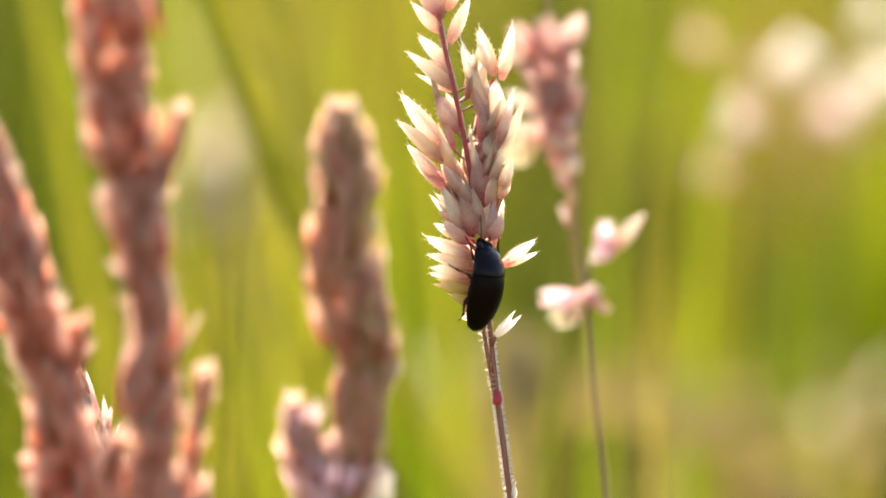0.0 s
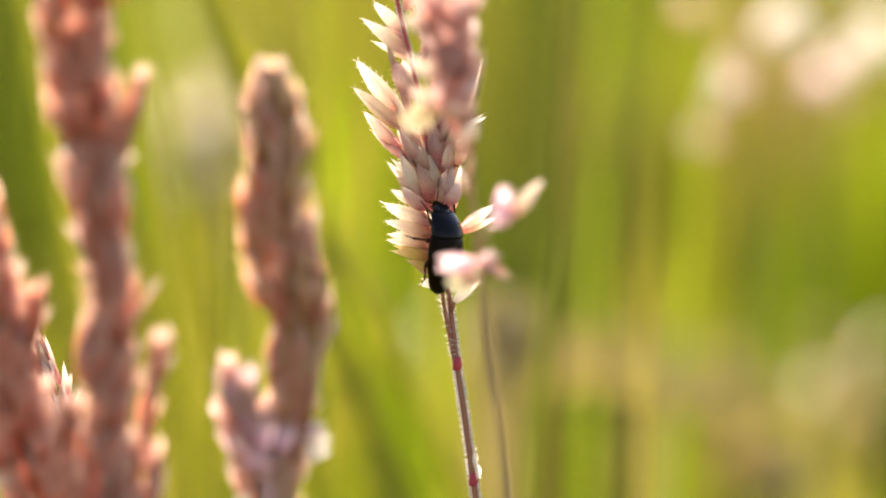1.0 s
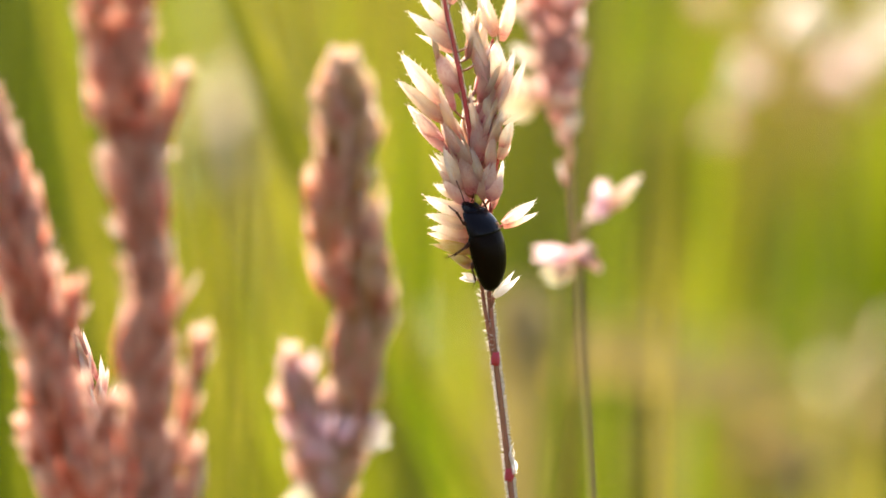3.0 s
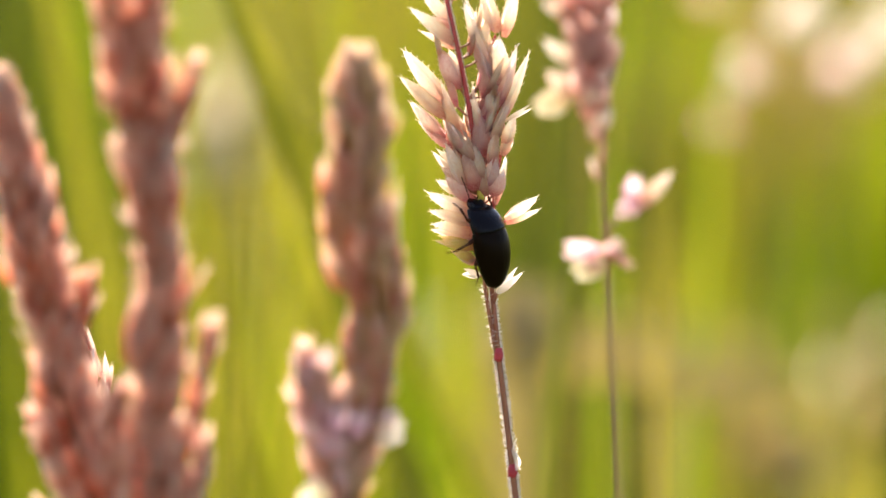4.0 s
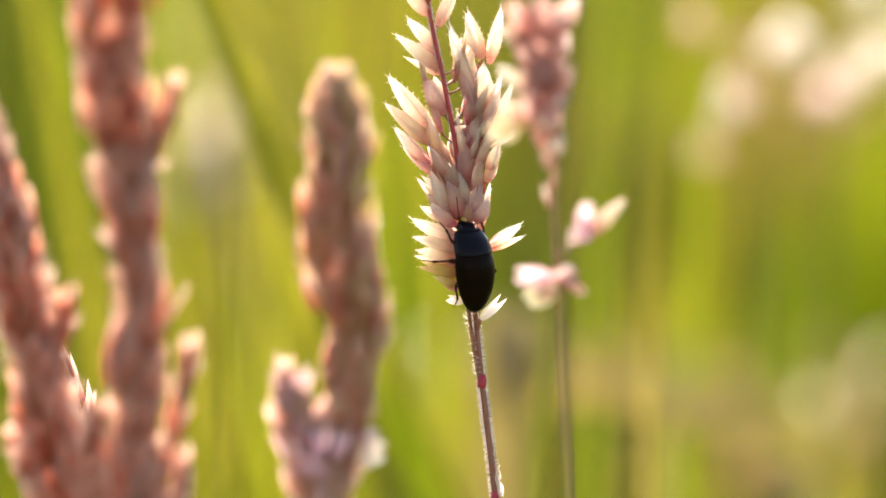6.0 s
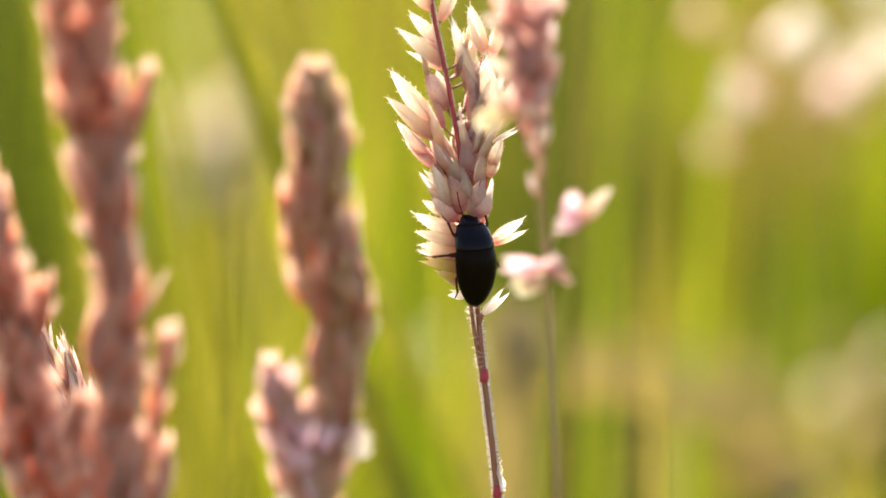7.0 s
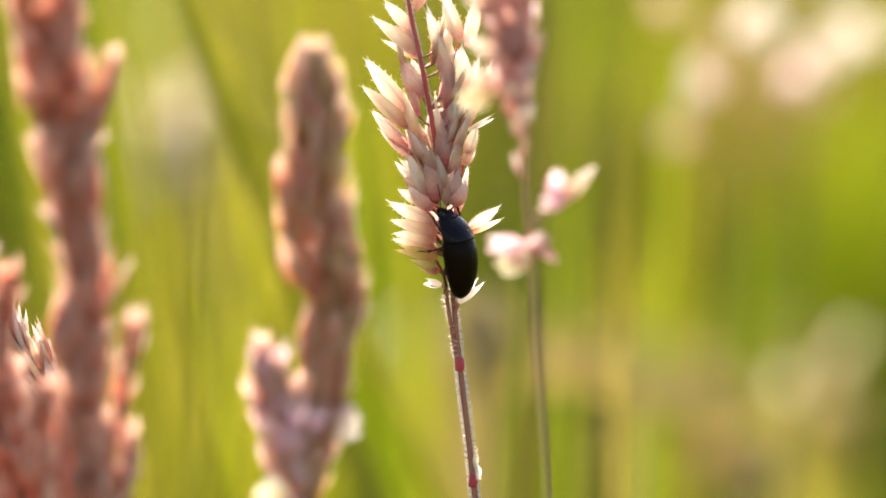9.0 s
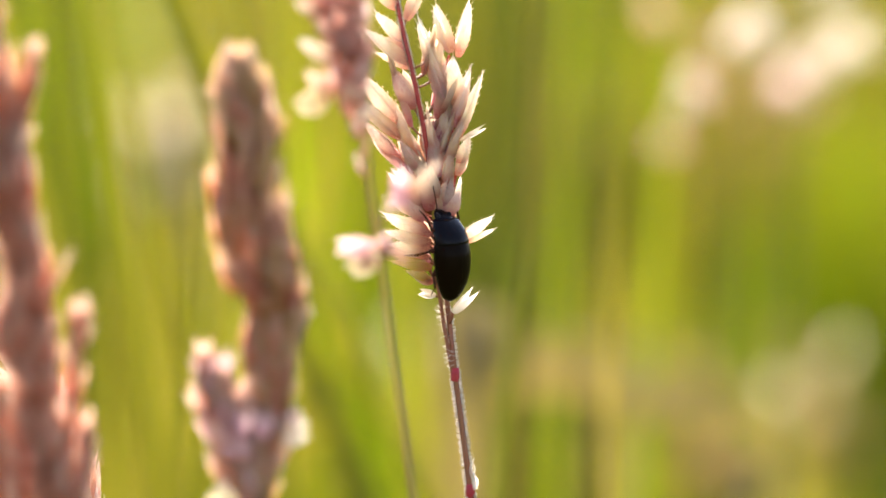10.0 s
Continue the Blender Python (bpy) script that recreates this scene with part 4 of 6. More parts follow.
        b = c + Vector((side * rng.uniform(0.7, 2.3), rng.uniform(-0.5, 0.7), rng.uniform(-0.6, 0.6)))
        spike(b.x, b.z, b.x + side * ln * math.sin(spread), b.z + ln * math.cos(spread), rng.uniform(1.1, 1.6), rng.choice((C, C, R)), b.y, rng.uniform(-0.4, 0.4))
    # swollen red nodes
    for (u, v), r, h in (((-2.6, 25.8), 0.58, 0.8), ((-1, 11.6), 0.6, 0.8)):
        bm = bmesh.new()
        tube(bm, [mm(u - 0.1, 0, v - h), mm(u, 0, v - 0.4 * h), mm(u, 0, v + 0.2 * h), mm(u, 0, v + h)], [0.5 * MM, r * MM, r * 0.95 * MM, 0.45 * MM], 14)
        part("node", bm, NODE_RED, up, "swollen bright red stem node")
    # torn papery scrap above the lower node
    bm = bmesh.new()
    foot_u, foot_v = -1, 11.7
    for lobe in range(3):
        rows = []
        for j in range(8):
            s = j / 7
            wide = (0.5 + 0.35 * math.sin(5 * s + lobe)) * (1 - 0.75 * s) + 0.12
            bend = 0.28 * math.sin(7 * s + 2.1 * lobe)
            rows.append([bm.verts.new(mm(foot_u + 0.35 + bend + wide * (k / 3 - 0.5) * (1 - 0.4 * lobe * s), -0.45 + 0.3 * lobe + 0.22 * math.sin(2.4 * k + 6 * s + lobe),
                                         foot_v + (3.9 - 0.8 * lobe) * s + 0.12 * math.sin(3 * k + lobe))) for k in range(4)])
        for r, q in zip(rows, rows[1:]):
            for k in range(3):
                bm.faces.new((r[k], r[k + 1], q[k + 1], q[k]))
    part("dry_scrap", bm, WHITE, up, "shrivelled white papery scrap")
    # fringe of fine white hairs
    bm = bmesh.new()
    fine = smooth_line(rachis, 40)
    for i in range(6500):
        j = int(rng.random() ** 1.15 * (len(fine) - 60))
        p = fine[j]
        a = rng.uniform(-0.5, math.pi + 0.5)
        o = Vector((math.cos(a), math.sin(a), 0))
        dense = 1.0 if p.z < 33 else 0.5
        bristle(bm, (p + o * (0.36 if p.z < 26 else 0.26)) * MM, (o + Vector((0, 0, rng.uniform(-0.5, 0.5)))) * rng.uniform(0.25, 0.62) * dense * MM, 0.065 * MM)
    for p0, p1, n in ((Vector((-4.15, -0.15, 34.2)), Vector((-3.0, 0, 26.6)), 150),):
        for i in range(n):
            p = p0.lerp(p1, rng.random())
            a = rng.uniform(0, math.tau)
            o = Vector((math.cos(a), math.sin(a), 0))
            bristle(bm, (p + o * 0.28) * MM, (o + Vector((0, 0, rng.uniform(-0.3, 0.6)))) * rng.uniform(0.4, 0.9) * MM, 0.045 * MM)
    hair = part("hair", bm, HAIR, up, "fine white stem hairs")
    tagged(hair, kind="stuff")
    bm = bmesh.new()
    bmesh.ops.create_uvsphere(bm, u_segments=10, v_segments=8, radius=0.001)
    for v in bm.verts:
        v.co = Vector((v.co.x * 0.55, v.co.y * 0.6, v.co.z * 0.8)) + mm(-4.6, -1.6, 45.4)
    part("anther", bm, ANTHER, up, "small yellow-green anther")
    return root, up


ANTHER = stalk_mat("anther_yellow", (0.42, 0.4, 0.04), (0.5, 0.42, 0.06))
MAIN = main_stalk()


def thick_stalk(label, foot, knee, stem, axes, seed, meshes, length=5.0, width=0.84, stem_mat=None, loose=None, uneven=0.36):
    root, k = stalk_thing(label, GROUP, foot, knee, stem_mat or BROWN_STEM, 0.0011, 0.0008)
    n = len(stem)
    up = upper(root, k, [(stem, [0.8 - 0.55 * i / (n - 1) for i in range(n)])], stem_mat or BROWN_STEM)
    dense_head(up, seed, axes, meshes, length, width, loose=loose or SP_PALE, uneven=uneven)
    return root, up


STALK_A = thick_stalk("tan-pink dense grass panicle tapering to a point", (-0.0362, -0.047, 0.0), (-0.0362, -0.047, 0.5216),
    [(0, 0, 0), (-0.51, 0, 6.35), (-2.05, 0, 12.61), (-3.28, 0, 20.5), (-5.02, 0, 30.13), (-6.25, 0, 36.38), (-7.99, 0, 44.07), (-9.12, 0, 52.27)],
    [([(-0.2, 0, 1.02, 4.82), (-0.51, 0, 6.35, 4.82), (-2.05, 0, 12.61, 4.51), (-3.07, 0, 18.96, 3.84), (-3.59, 0, 23.88, 3.38), (-5.02, 0, 30.13, 3.59), (-6.25, 0, 36.38, 4), (-7.58, 0, 41.92, 3.28), (-8.4, 0, 46.84, 2.56), (-8.92, 0, 51.14, 1.54), (-9.22, 0, 53.91, 0.41)], 900),
     ([(-1.84, 0, 25.11, 0.86), (-1.02, 0, 28.29, 1.02), (-0.61, 0, 30.75, 0.82), (-0.51, 0, 32.59, 0.31)], 26),
     ([(-5.33, 0, 12.61, 1.23), (-6.35, 0, 15.17, 1.02), (-7.07, 0, 17.32, 0.46)], 18)], 101, SP_TAN)
STALK_B = thick_stalk("stout tan-pink grass panicle with side lobes", (-0.0294, -0.056, 0.0), (-0.0294, -0.056, 0.5236),
    [(0, 0, 0), (0.1, 0, 10.51), (0.93, 0, 19.68), (1.44, 0, 29.46), (0.62, 0, 38.63), (-0.52, 0, 47.7), (-0.93, 0, 57.28), (-0.82, 0, 67.99)],
    [([(0.1, 0, 1.03, 4.74), (0.21, 0, 6.18, 4.74), (0.1, 0, 10.51, 4.43), (0.41, 0, 14.83, 3.5), (0.93, 0, 19.68, 2.78), (1.24, 0, 24.62, 2.47), (1.44, 0, 29.46, 2.27), (1.13, 0, 34.41, 2.47), (0.62, 0, 38.63, 2.88), (0.1, 0, 42.85, 3.3), (-0.52, 0, 47.7, 3.5), (-0.82, 0, 52.44, 3.81), (-0.93, 0, 57.28, 4.22), (-0.72, 0, 62.02, 4.64), (-0.82, 0, 67.37, 4.64), (-1.13, 0, 72.73, 1.75)], 1150),
     ([(2.47, 0, 44.61, 0.82), (3.5, 0, 48.01, 1.03), (4.74, 0, 51.3, 0.93), (5.77, 0, 54.6, 0.41)], 38),
     ([(-0.72, 0, 21.53, 1.03), (-1.24, 0, 24.62, 1.65), (-0.52, 0, 27.71, 1.44), (0.31, 0, 29.77, 0.52)], 46),
     ([(3.4, 0, 12.36, 1.0), (4.5, 0, 16.07, 0.85), (5.5, 0, 20.5, 0.75), (6.4, 0, 24.4, 0.55), (6.8, 0, 26.4, 0.2)], 44),
     ([(1.96, 0, 18.54, 0.77), (2.88, 0, 22.15, 0.77), (3.4, 0, 25.24, 0.36)], 22),
     ([(-4.43, 0, 9.89, 1.44), (-4.22, 0, 14.22, 1.65), (-3.5, 0, 17.62, 1.34), (-2.88, 0, 19.68, 0.36)], 50),
     ([(3.7, 0, 28.3, 0.3), (4.2, 0, 31, 0.4), (4.5, 0, 33.4, 0.3)], 6),
     ([(4.84, 0, 8.65, 1.13), (5.46, 0, 11.74, 1.13), (5.67, 0, 14.53, 0.36)], 28)], 202, SP_TAN)
STALK_C = thick_stalk("olive-tan grass panicle, rounded at its tip", (-0.0089, -0.05, 0.0), (-0.0089, -0.05, 0.5223),
    [(0, 0, 0), (0.61, 0, 6.07), (2.02, 0, 12.54), (3.13, 0, 18.2), (3.74, 0, 24.37), (3.54, 0, 30.34), (2.22, 0, 36.91), (1.72, 0, 43.99), (2.02, 0, 51.57)],
    [([(1.21, 0, 9.1, 0.71), (2.43, 0, 13.55, 0.96), (3.13, 0, 17.9, 1.62), (3.44, 0, 21.24, 2.17), (3.74, 0, 24.88, 2.58), (3.94, 0, 28.01, 3.13), (3.34, 0, 31.75, 3.84), (2.43, 0, 35.39, 4.45), (1.72, 0, 39.74, 4.65), (1.82, 0, 43.99, 4.35), (2.02, 0, 48.34, 3.74), (1.82, 0, 51.57, 3.4), (2.0, 0, 54.4, 2.5), (2.2, 0, 56.4, 1.2)], 1050),
     ([(3.84, 0, 50.16, 0.56), (4.25, 0, 51.98, 0.76), (4.55, 0, 54.1, 0.36)], 14),
     ([(5.5, 0, 30.6, 0.6), (6.1, 0, 32.6, 0.6), (6.3, 0, 34.6, 0.3)], 12),
     ([(6.2, 0, 27.0, 0.45), (6.8, 0, 29.4, 0.5), (7.1, 0, 31.2, 0.24)], 9),
     ([(1.82, 0, 20.02, 0.85), (1.31, 0, 23.06, 1.21), (1.11, 0, 25.58, 1.11), (1.62, 0, 28.31, 0.42)], 36),
     ([(5.16, 0, 47.12, 0.36), (5.46, 0, 48.64, 0.51), (5.46, 0, 50.16, 0.24)], 7)], 303, SP_OLIVE[:2] + SP_TAN[:2], loose=SP_PALE + SP_OLIVE[:1], uneven=0.16)
dense_head(STALK_C[1], 313, [
     ([(-1.02, 0, 6.27, 2.24), (-1.93, 0, 10.01, 2.37), (-3.15, 0, 14.36, 1.98), (-3.96, 0, 18.71, 1.51), (-4.16, 0, 22.45, 1.25), (-4.06, 0, 24.98, 0.31)], 59),
     ([(-0.71, 0, 9.4, 1.98), (-1.12, 0, 13.75, 2.11), (-1.83, 0, 18.1, 1.57), (-2.23, 0, 21.24, 1.12), (-1.93, 0, 23.36, 0.39)], 58),
     ([(0.1, 0, 10.01, 1.44), (0.1, 0, 14.36, 1.85), (0.1, 0, 18.1, 1.70), (0.71, 0, 20.63, 0.64)], 48),
     ([(0.8, 0, 9.0, 1.17), (1.5, 0, 12.4, 1.43), (2.2, 0, 14.4, 1.30), (3.1, 0, 16.3, 0.91)], 34)], SP_PALE + SP_PALE + SP_PINK[:1], length=4.4, width=1.0, spread=(8, 38), loose=SP_PALE + SP_PINK[:1])
STALK_H = thick_stalk("cream-edged grass panicle half hidden behind a stouter one", (-0.0364, -0.002, 0.0000), (-0.0364, -0.002, 0.5118),
    [(0, 0, 0), (-1.1, 0, 7.6), (-3.6, 0, 15.9), (-6.5, 0, 24.2), (-9.6, 0, 29.7), (-11.4, 0, 33.1)],
    [([(-0.4, 0, 1, 3.6), (-1.5, 0, 7.6, 4.0), (-4.1, 0, 15.9, 4.1), (-6.9, 0, 24.2, 3.8), (-9.6, 0, 29.7, 2.5), (-11.4, 0, 34.1, 0.57)], 220)], 404, SP_ROSE + SP_CREAM[:2], stem_mat=STRAW_STEM)


def pink_stalk():
    root, k = stalk_thing("slender grass stalk with loose pink and cream spikelets", GROUP, (0.0241, -0.042, 0.0000), (0.0241, -0.042, 0.5205), STRAW_STEM, 0.0008, 0.0003)
    up = upper(root, k, [([(0, 0, 0), (-0.3, 0, 12.7), (-0.7, 0, 25.4), (-0.9, 0, 34.8), (-1.2, 0, 42.3), (-0.8, 0, 49.2), (-0.8, 0, 56.6), (-1.3, 0, 64), (-2.2, 0, 71.4)],
                          (0.36, 0.34, 0.32, 0.3, 0.28, 0.27, 0.26, 0.24, 0.2))], OLIVE_STEM)
    rng = random.Random(55)

    def spike(u, v, u2, v2, width, meshes, w=0.0, dw=0.0):
        ob = part("spikelet", rng.choice(meshes), None, up)
        ob.matrix_basis = along(mm(u, w, v), mm(u2, w + dw, v2), rng.uniform(-0.5, 0.5), width * 1.2 * MM)

    for row in (
            (-1.4, 35.4, -5.9, 35.8, 2.4, SP_PINK, -0.7, -0.2),
            (-1.4, 34.1, -4.7, 32.6, 3.2, SP_BUTTER, 0.9, 0.5),
            (-1.5, 33.6, -3.6, 34.2, 1.95, SP_CREAM, -0.8, -0.4),
            (-0.9, 35.0, 0.4, 36.9, 2.26, SP_ROSE, -0.9, -0.2),
            (-0.8, 35.5, 1.3, 35.1, 2.11, SP_PINK, -0.7, 0),
            (-0.0, 35.0, 2.2, 33.2, 1.28, SP_DUSKY, -0.4, 0),
            (1.5, 40.7, 2.6, 43.8, 2.03, SP_PINK, -0.5, -0.3),
            (3.0, 40.4, -0.0, 39.8, 2.03, SP_PINK, -0.8, -0.3),
            (2.6, 40.1, 6.5, 43.6, 1.89, SP_CREAM, -0.3, 0.3),
            (1.7, 40.4, 3.2, 41.3, 1.65, SP_ROSE, -0.2, 0.2),
            (-4.6, 52.2, -8.5, 51.3, 3.24, SP_BUTTER, 0.7, 0.5),
            (-4.0, 52.6, -6.9, 55.2, 2.11, SP_CREAM, -0.4, 0),
            (-4.1, 51.9, -5.8, 53.6, 2.54, SP_BUTTER, -0.2, 0.2),
            (-3.5, 55.9, -7.1, 58.7, 2.03, SP_CREAM, -0.6, -0.2),
            (-4.4, 61.6, -7.1, 62.9, 2.03, SP_CREAM, -0.5, 0),
            (-3.9, 60.8, -6.1, 62.5, 1.95, SP_PALE, -0.3, 0.2),
            (-2.1, 51.1, -2.3, 54.3, 2.26, SP_CREAM, -1.0, -0.4),
            (-1.5, 48.6, -0.2, 51.3, 1.81, SP_CREAM, -0.8, -0.2),
            (-1.5, 47.3, -2.1, 50.4, 1.65, SP_PALE, -0.8, -0.2),
            (-1.6, 44.9, -0.8, 47.6, 0.73, SP_PALE, -0.4, 0),
            (-1.7, 43.1, -2.4, 45.8, 0.63, SP_ROSE, -0.4, 0),
            (-1.0, 54.2, 1.2, 59.2, 1.95, SP_DUSKY, -0.6, 0),
            (-1.5, 52.9, 0.3, 56.8, 2.26, SP_ROSE, -0.9, -0.2),
            (-2.1, 53.6, -4.1, 58.1, 2.42, SP_DUSKY, -0.7, -0.2),
            (-2.8, 52.3, -4.8, 55.8, 2.26, SP_DUSKY, -0.4, 0),
            (-1.9, 55.4, -3.0, 60.2, 2.55, SP_DUSKY, -0.9, -0.3),
            (-1.5, 56.0, -1.3, 60.9, 2.71, SP_DUSKY, -0.9, -0.3),
            (-2.7, 57.9, -5.1, 61.4, 2.42, SP_DUSKY, -0.6, -0.2),
            (-1.6, 58.5, -0.4, 63.3, 2.85, SP_DUSKY, -0.8, -0.2),
            (-2.2, 59.1, -3.5, 64.6, 2.85, SP_DUSKY, -0.8, -0.2),
            (-1.5, 50.5, -0.4, 54.0, 1.95, SP_DUSKY, -0.4, 0.2),
            (-2.2, 49.5, -3.2, 53.0, 1.95, SP_DUSKY, -0.3, 0.3),
            (-0.8, 61.6, 0.1, 65.7, 2.6, SP_DUSKY, -2.2, -0.4),
            (-1.6, 62.2, -2.3, 67.0, 3.01, SP_DUSKY, -1, -0.3),
            (-0.5, 62.8, 1.7, 66.3, 2.71, SP_ROSE, -1, -0.3),
            (-3.4, 62.8, -6.0, 66.3, 2.55, SP_DUSKY, -1, -0.3),
            (-1.5, 53.6, -2.2, 57.9, 2.26, SP_DUSKY, 0.4, 0.4),
            (-1.2, 55.4, -0.3, 59.7, 2.26, SP_DUSKY, 0.4, 0.4),
            (-2.8, 56.0, -4.3, 59.4, 2.26, SP_ROSE, 0.4, 0.4),
            (-2.5, 59.1, -4.1, 63.4, 2.39, SP_DUSKY, 0.4, 0.4),
            (-1.0, 59.1, 0.6, 62.2, 2.26, SP_ROSE, 0.4, 0.4),
            (-1.6, 60.4, -1.6, 65.3, 2.66, SP_DUSKY, 0.4, 0.4),
            (-1.8, 51.1, -1.4, 54.2, 1.86, SP_DUSKY, 0.4, 0.4),
            (-3.1, 61.0, -5.3, 64.0, 2.26, SP_ROSE, 0.4, 0.4),
    ):
        spike(*row)
    for pts in ([(-0.9, 0, 36.7), (-0.3, 0, 37.9), (0.5, 0, 38.8)], [(-0.8, 0, 32.9), (-0.5, 0, 34.2), (-0.4, 0, 35.1)]):
        bm = bmesh.new()
        tube(bm, [mm(*p) for p in pts], [0.00022, 0.0002, 0.0002], 6)
        part("pedicel", bm, BROWN_STEM, up)
    return root, up


STALK_E = pink_stalk()
# loose pale florets caught low on the olive panicle
for u, v, u2, v2, w, size, ms in ((3.5, 14.3, 5.8, 16.1, -1.0, 1.88, SP_WHITE),
        (3.8, 13.6, 6.5, 14.9, -1.0, 1.71, SP_WHITE),
        (3.3, 15.0, 5.1, 17.4, -1.0, 1.88, SP_CREAM),
        (1.3, 14.7, 2.6, 18.0, -3.4, 2.04, SP_PINK),
        (4.4, 14.9, 6.6, 16.3, -1.0, 1.36, SP_WHITE),
        (4.0, 15.6, 5.8, 17.7, -1.0, 1.54, SP_PINK),
        (0.0, 12.5, -0.8, 15.8, -3.4, 2.04, SP_PINK),
        (-1.8, 12.5, -2.4, 16.3, -3.4, 2.04, SP_PINK),
        (-2.4, 13.8, -4.1, 17.2, -3.4, 2.04, SP_PALE),
        (-0.6, 15.0, 0.0, 18.4, -3.4, 2.04, SP_PINK),
        (-3.1, 6.9, -3.2, 10.6, -3.4, 2.90, SP_BUTTER)):
    ob = part("floret", ms[0], None, STALK_C[1], "pale pink-white floret")
    ob.matrix_basis = along(mm(u, w, v), mm(u2, w - 0.3, v2), 0.3, size * MM)


# ---- pale seed heads in the distance ----
open_head(600, 0.0619, 0.30, 0.558, [
    (5.9, 552.3, 22, 4.4, SP_WHITE),
    (-5.3, 541.9, 18, 4.4, SP_WHITE + SP_PALE),
    (-9.8, 531.1, 8, 5.6, SP_DUSKY + SP_PINK),
    (-11.1, 555.7, 6, 4.2, SP_PALE)])
open_head(601, 0.0788, 0.33, 0.561, [
    (5.8, 546.0, 18, 4.8, SP_WHITE),
    (-0.8, 539.3, 13, 4.6, SP_PINK + SP_WHITE),
    (-2.8, 525.2, 3, 5.0, SP_STRAW),
    (12.5, 548.8, 13, 4.4, SP_BUTTER + SP_WHITE),
    (6.8, 558.9, 10, 4.4, SP_BUTTER + SP_WHITE)])
open_head(602, 0.0848, 0.50, 0.535, [
    (-9.8, 532.8, 4, 6.0, SP_PALE + SP_STRAW),
    (2.5, 519.3, 5, 6.0, SP_DUSKY + SP_STRAW),
    (14.6, 520.7, 6, 6.0, SP_DUSKY + SP_PALE)])
far_head(605, 0.0413, 0.6, 0.4208, SP_STRAW + SP_BUTTER, 18, 0.016, 0.01, 2.8, "straw-coloured seed head of meadow grass")
far_head(606, 0.0338, 0.6, 0.4248, SP_STRAW + SP_PALE[:1], 14, 0.014, 0.008, 2.6, "straw-coloured seed head of meadow grass")
far_head(607, 0.0548, 0.6, 0.4211, SP_STRAW + SP_BUTTER, 16, 0.014, 0.009, 2.8, "straw-coloured seed head of meadow grass")
far_head(608, 0.0757, 0.6, 0.4163, SP_STRAW, 18, 0.016, 0.01, 2.8, "straw-coloured seed head of meadow grass")
far_head(609, 0.1058, 0.55, 0.4329, SP_STRAW + SP_BUTTER, 7, 0.018, 0.012, 1.9, "lime-straw seed head of meadow grass")
far_head(610, 0.0827, 0.5, 0.4164, SP_STRAW + SP_BUTTER, 16, 0.014, 0.009, 2.6, "lime-straw seed head of meadow grass")
far_head(611, 0.1133, 0.6, 0.4058, SP_STRAW + SP_BUTTER, 14, 0.014, 0.009, 2.6, "straw-coloured seed head of meadow grass")
far_head(612, -0.0615, 0.6, 0.4781, SP_STRAW + SP_BUTTER, 40, 0.022, 0.009, 2.2, "straw-coloured seed head of meadow grass")
far_head(613, -0.0564, 0.65, 0.4845, SP_STRAW + SP_BUTTER, 24, 0.016, 0.008, 2.2, "straw-coloured seed head of meadow grass")
far_head(614, 0.0828, 1.25, 0.4132, SP_STRAW, 20, 0.018, 0.016, 2.6, "straw-coloured seed head of meadow grass")
far_head(615, 0.0099, 0.6, 0.4256, SP_STRAW + SP_BUTTER, 10, 0.014, 0.009, 2.6, "straw-coloured seed head of meadow grass")
far_head(616, 0.0237, 0.62, 0.4237, SP_STRAW + SP_BUTTER, 14, 0.014, 0.01, 2.6, "straw-coloured seed head of meadow grass")
far_head(617, 0.0124, 0.7, 0.3989, SP_STRAW + SP_BUTTER, 24, 0.02, 0.009, 2.0, "straw-coloured seed head of meadow grass")


bent_leaf("broad dead beige grass leaf bent over", [(0.0079, 0.25, -0.01), (0.0099, 0.25, 0.25), (0.0118, 0.25, 0.4882), (0.0179, 0.25, 0.4949), (0.0302, 0.25, 0.496), (0.0434, 0.25, 0.4913), (0.0578, 0.25, 0.4841)], 0.0125, BEIGE)
bent_leaf("broad dead beige grass leaf bent over", [(0.0451, 0.40, -0.01), (0.0471, 0.40, 0.25), (0.0500, 0.40, 0.4593), (0.0542, 0.40, 0.4655), (0.0646, 0.40, 0.4668), (0.0769, 0.40, 0.4643), (0.0904, 0.40, 0.4599)], 0.0085, BEIGE)


# ---- the beetle ----
def loft(bm, rows, close=True):
    rings = [[bm.verts.new(p) for p in r] for r in rows]
    n = len(rings[0])
    for r, q in zip(rings, rings[1:]):
        for k in range(n if close else n - 1):
            bm.faces.new((r[k], r[(k + 1) % n], q[(k + 1) % n], q[k]))
    if close:
        bm.faces.new(rings[0][::-1])
        bm.faces.new(rings[-1])


def half_width(z):
    """Outline of the body from tail to head, mm."""
    for (a, ra), (b, rb) in zip(OUTLINE, OUTLINE[1:]):
        if a <= z <= b:
            f = (z - a) / (b - a)
            return ra + (rb - ra) * f
    return 0.05


OUTLINE = [(-5.65, 0.2), (-5.5, 0.62), (-5.1, 1.1), (-4.4, 1.6), (-3.4, 2.08), (-2.2, 2.43), (-1.0, 2.6), (0.2, 2.62), (1.0, 2.54), (1.6, 2.4)]


def arch(z):
    return 0.075 * max(0, z - 0.6) ** 2 + 0.03 * max(0, -1.2 - z) ** 2


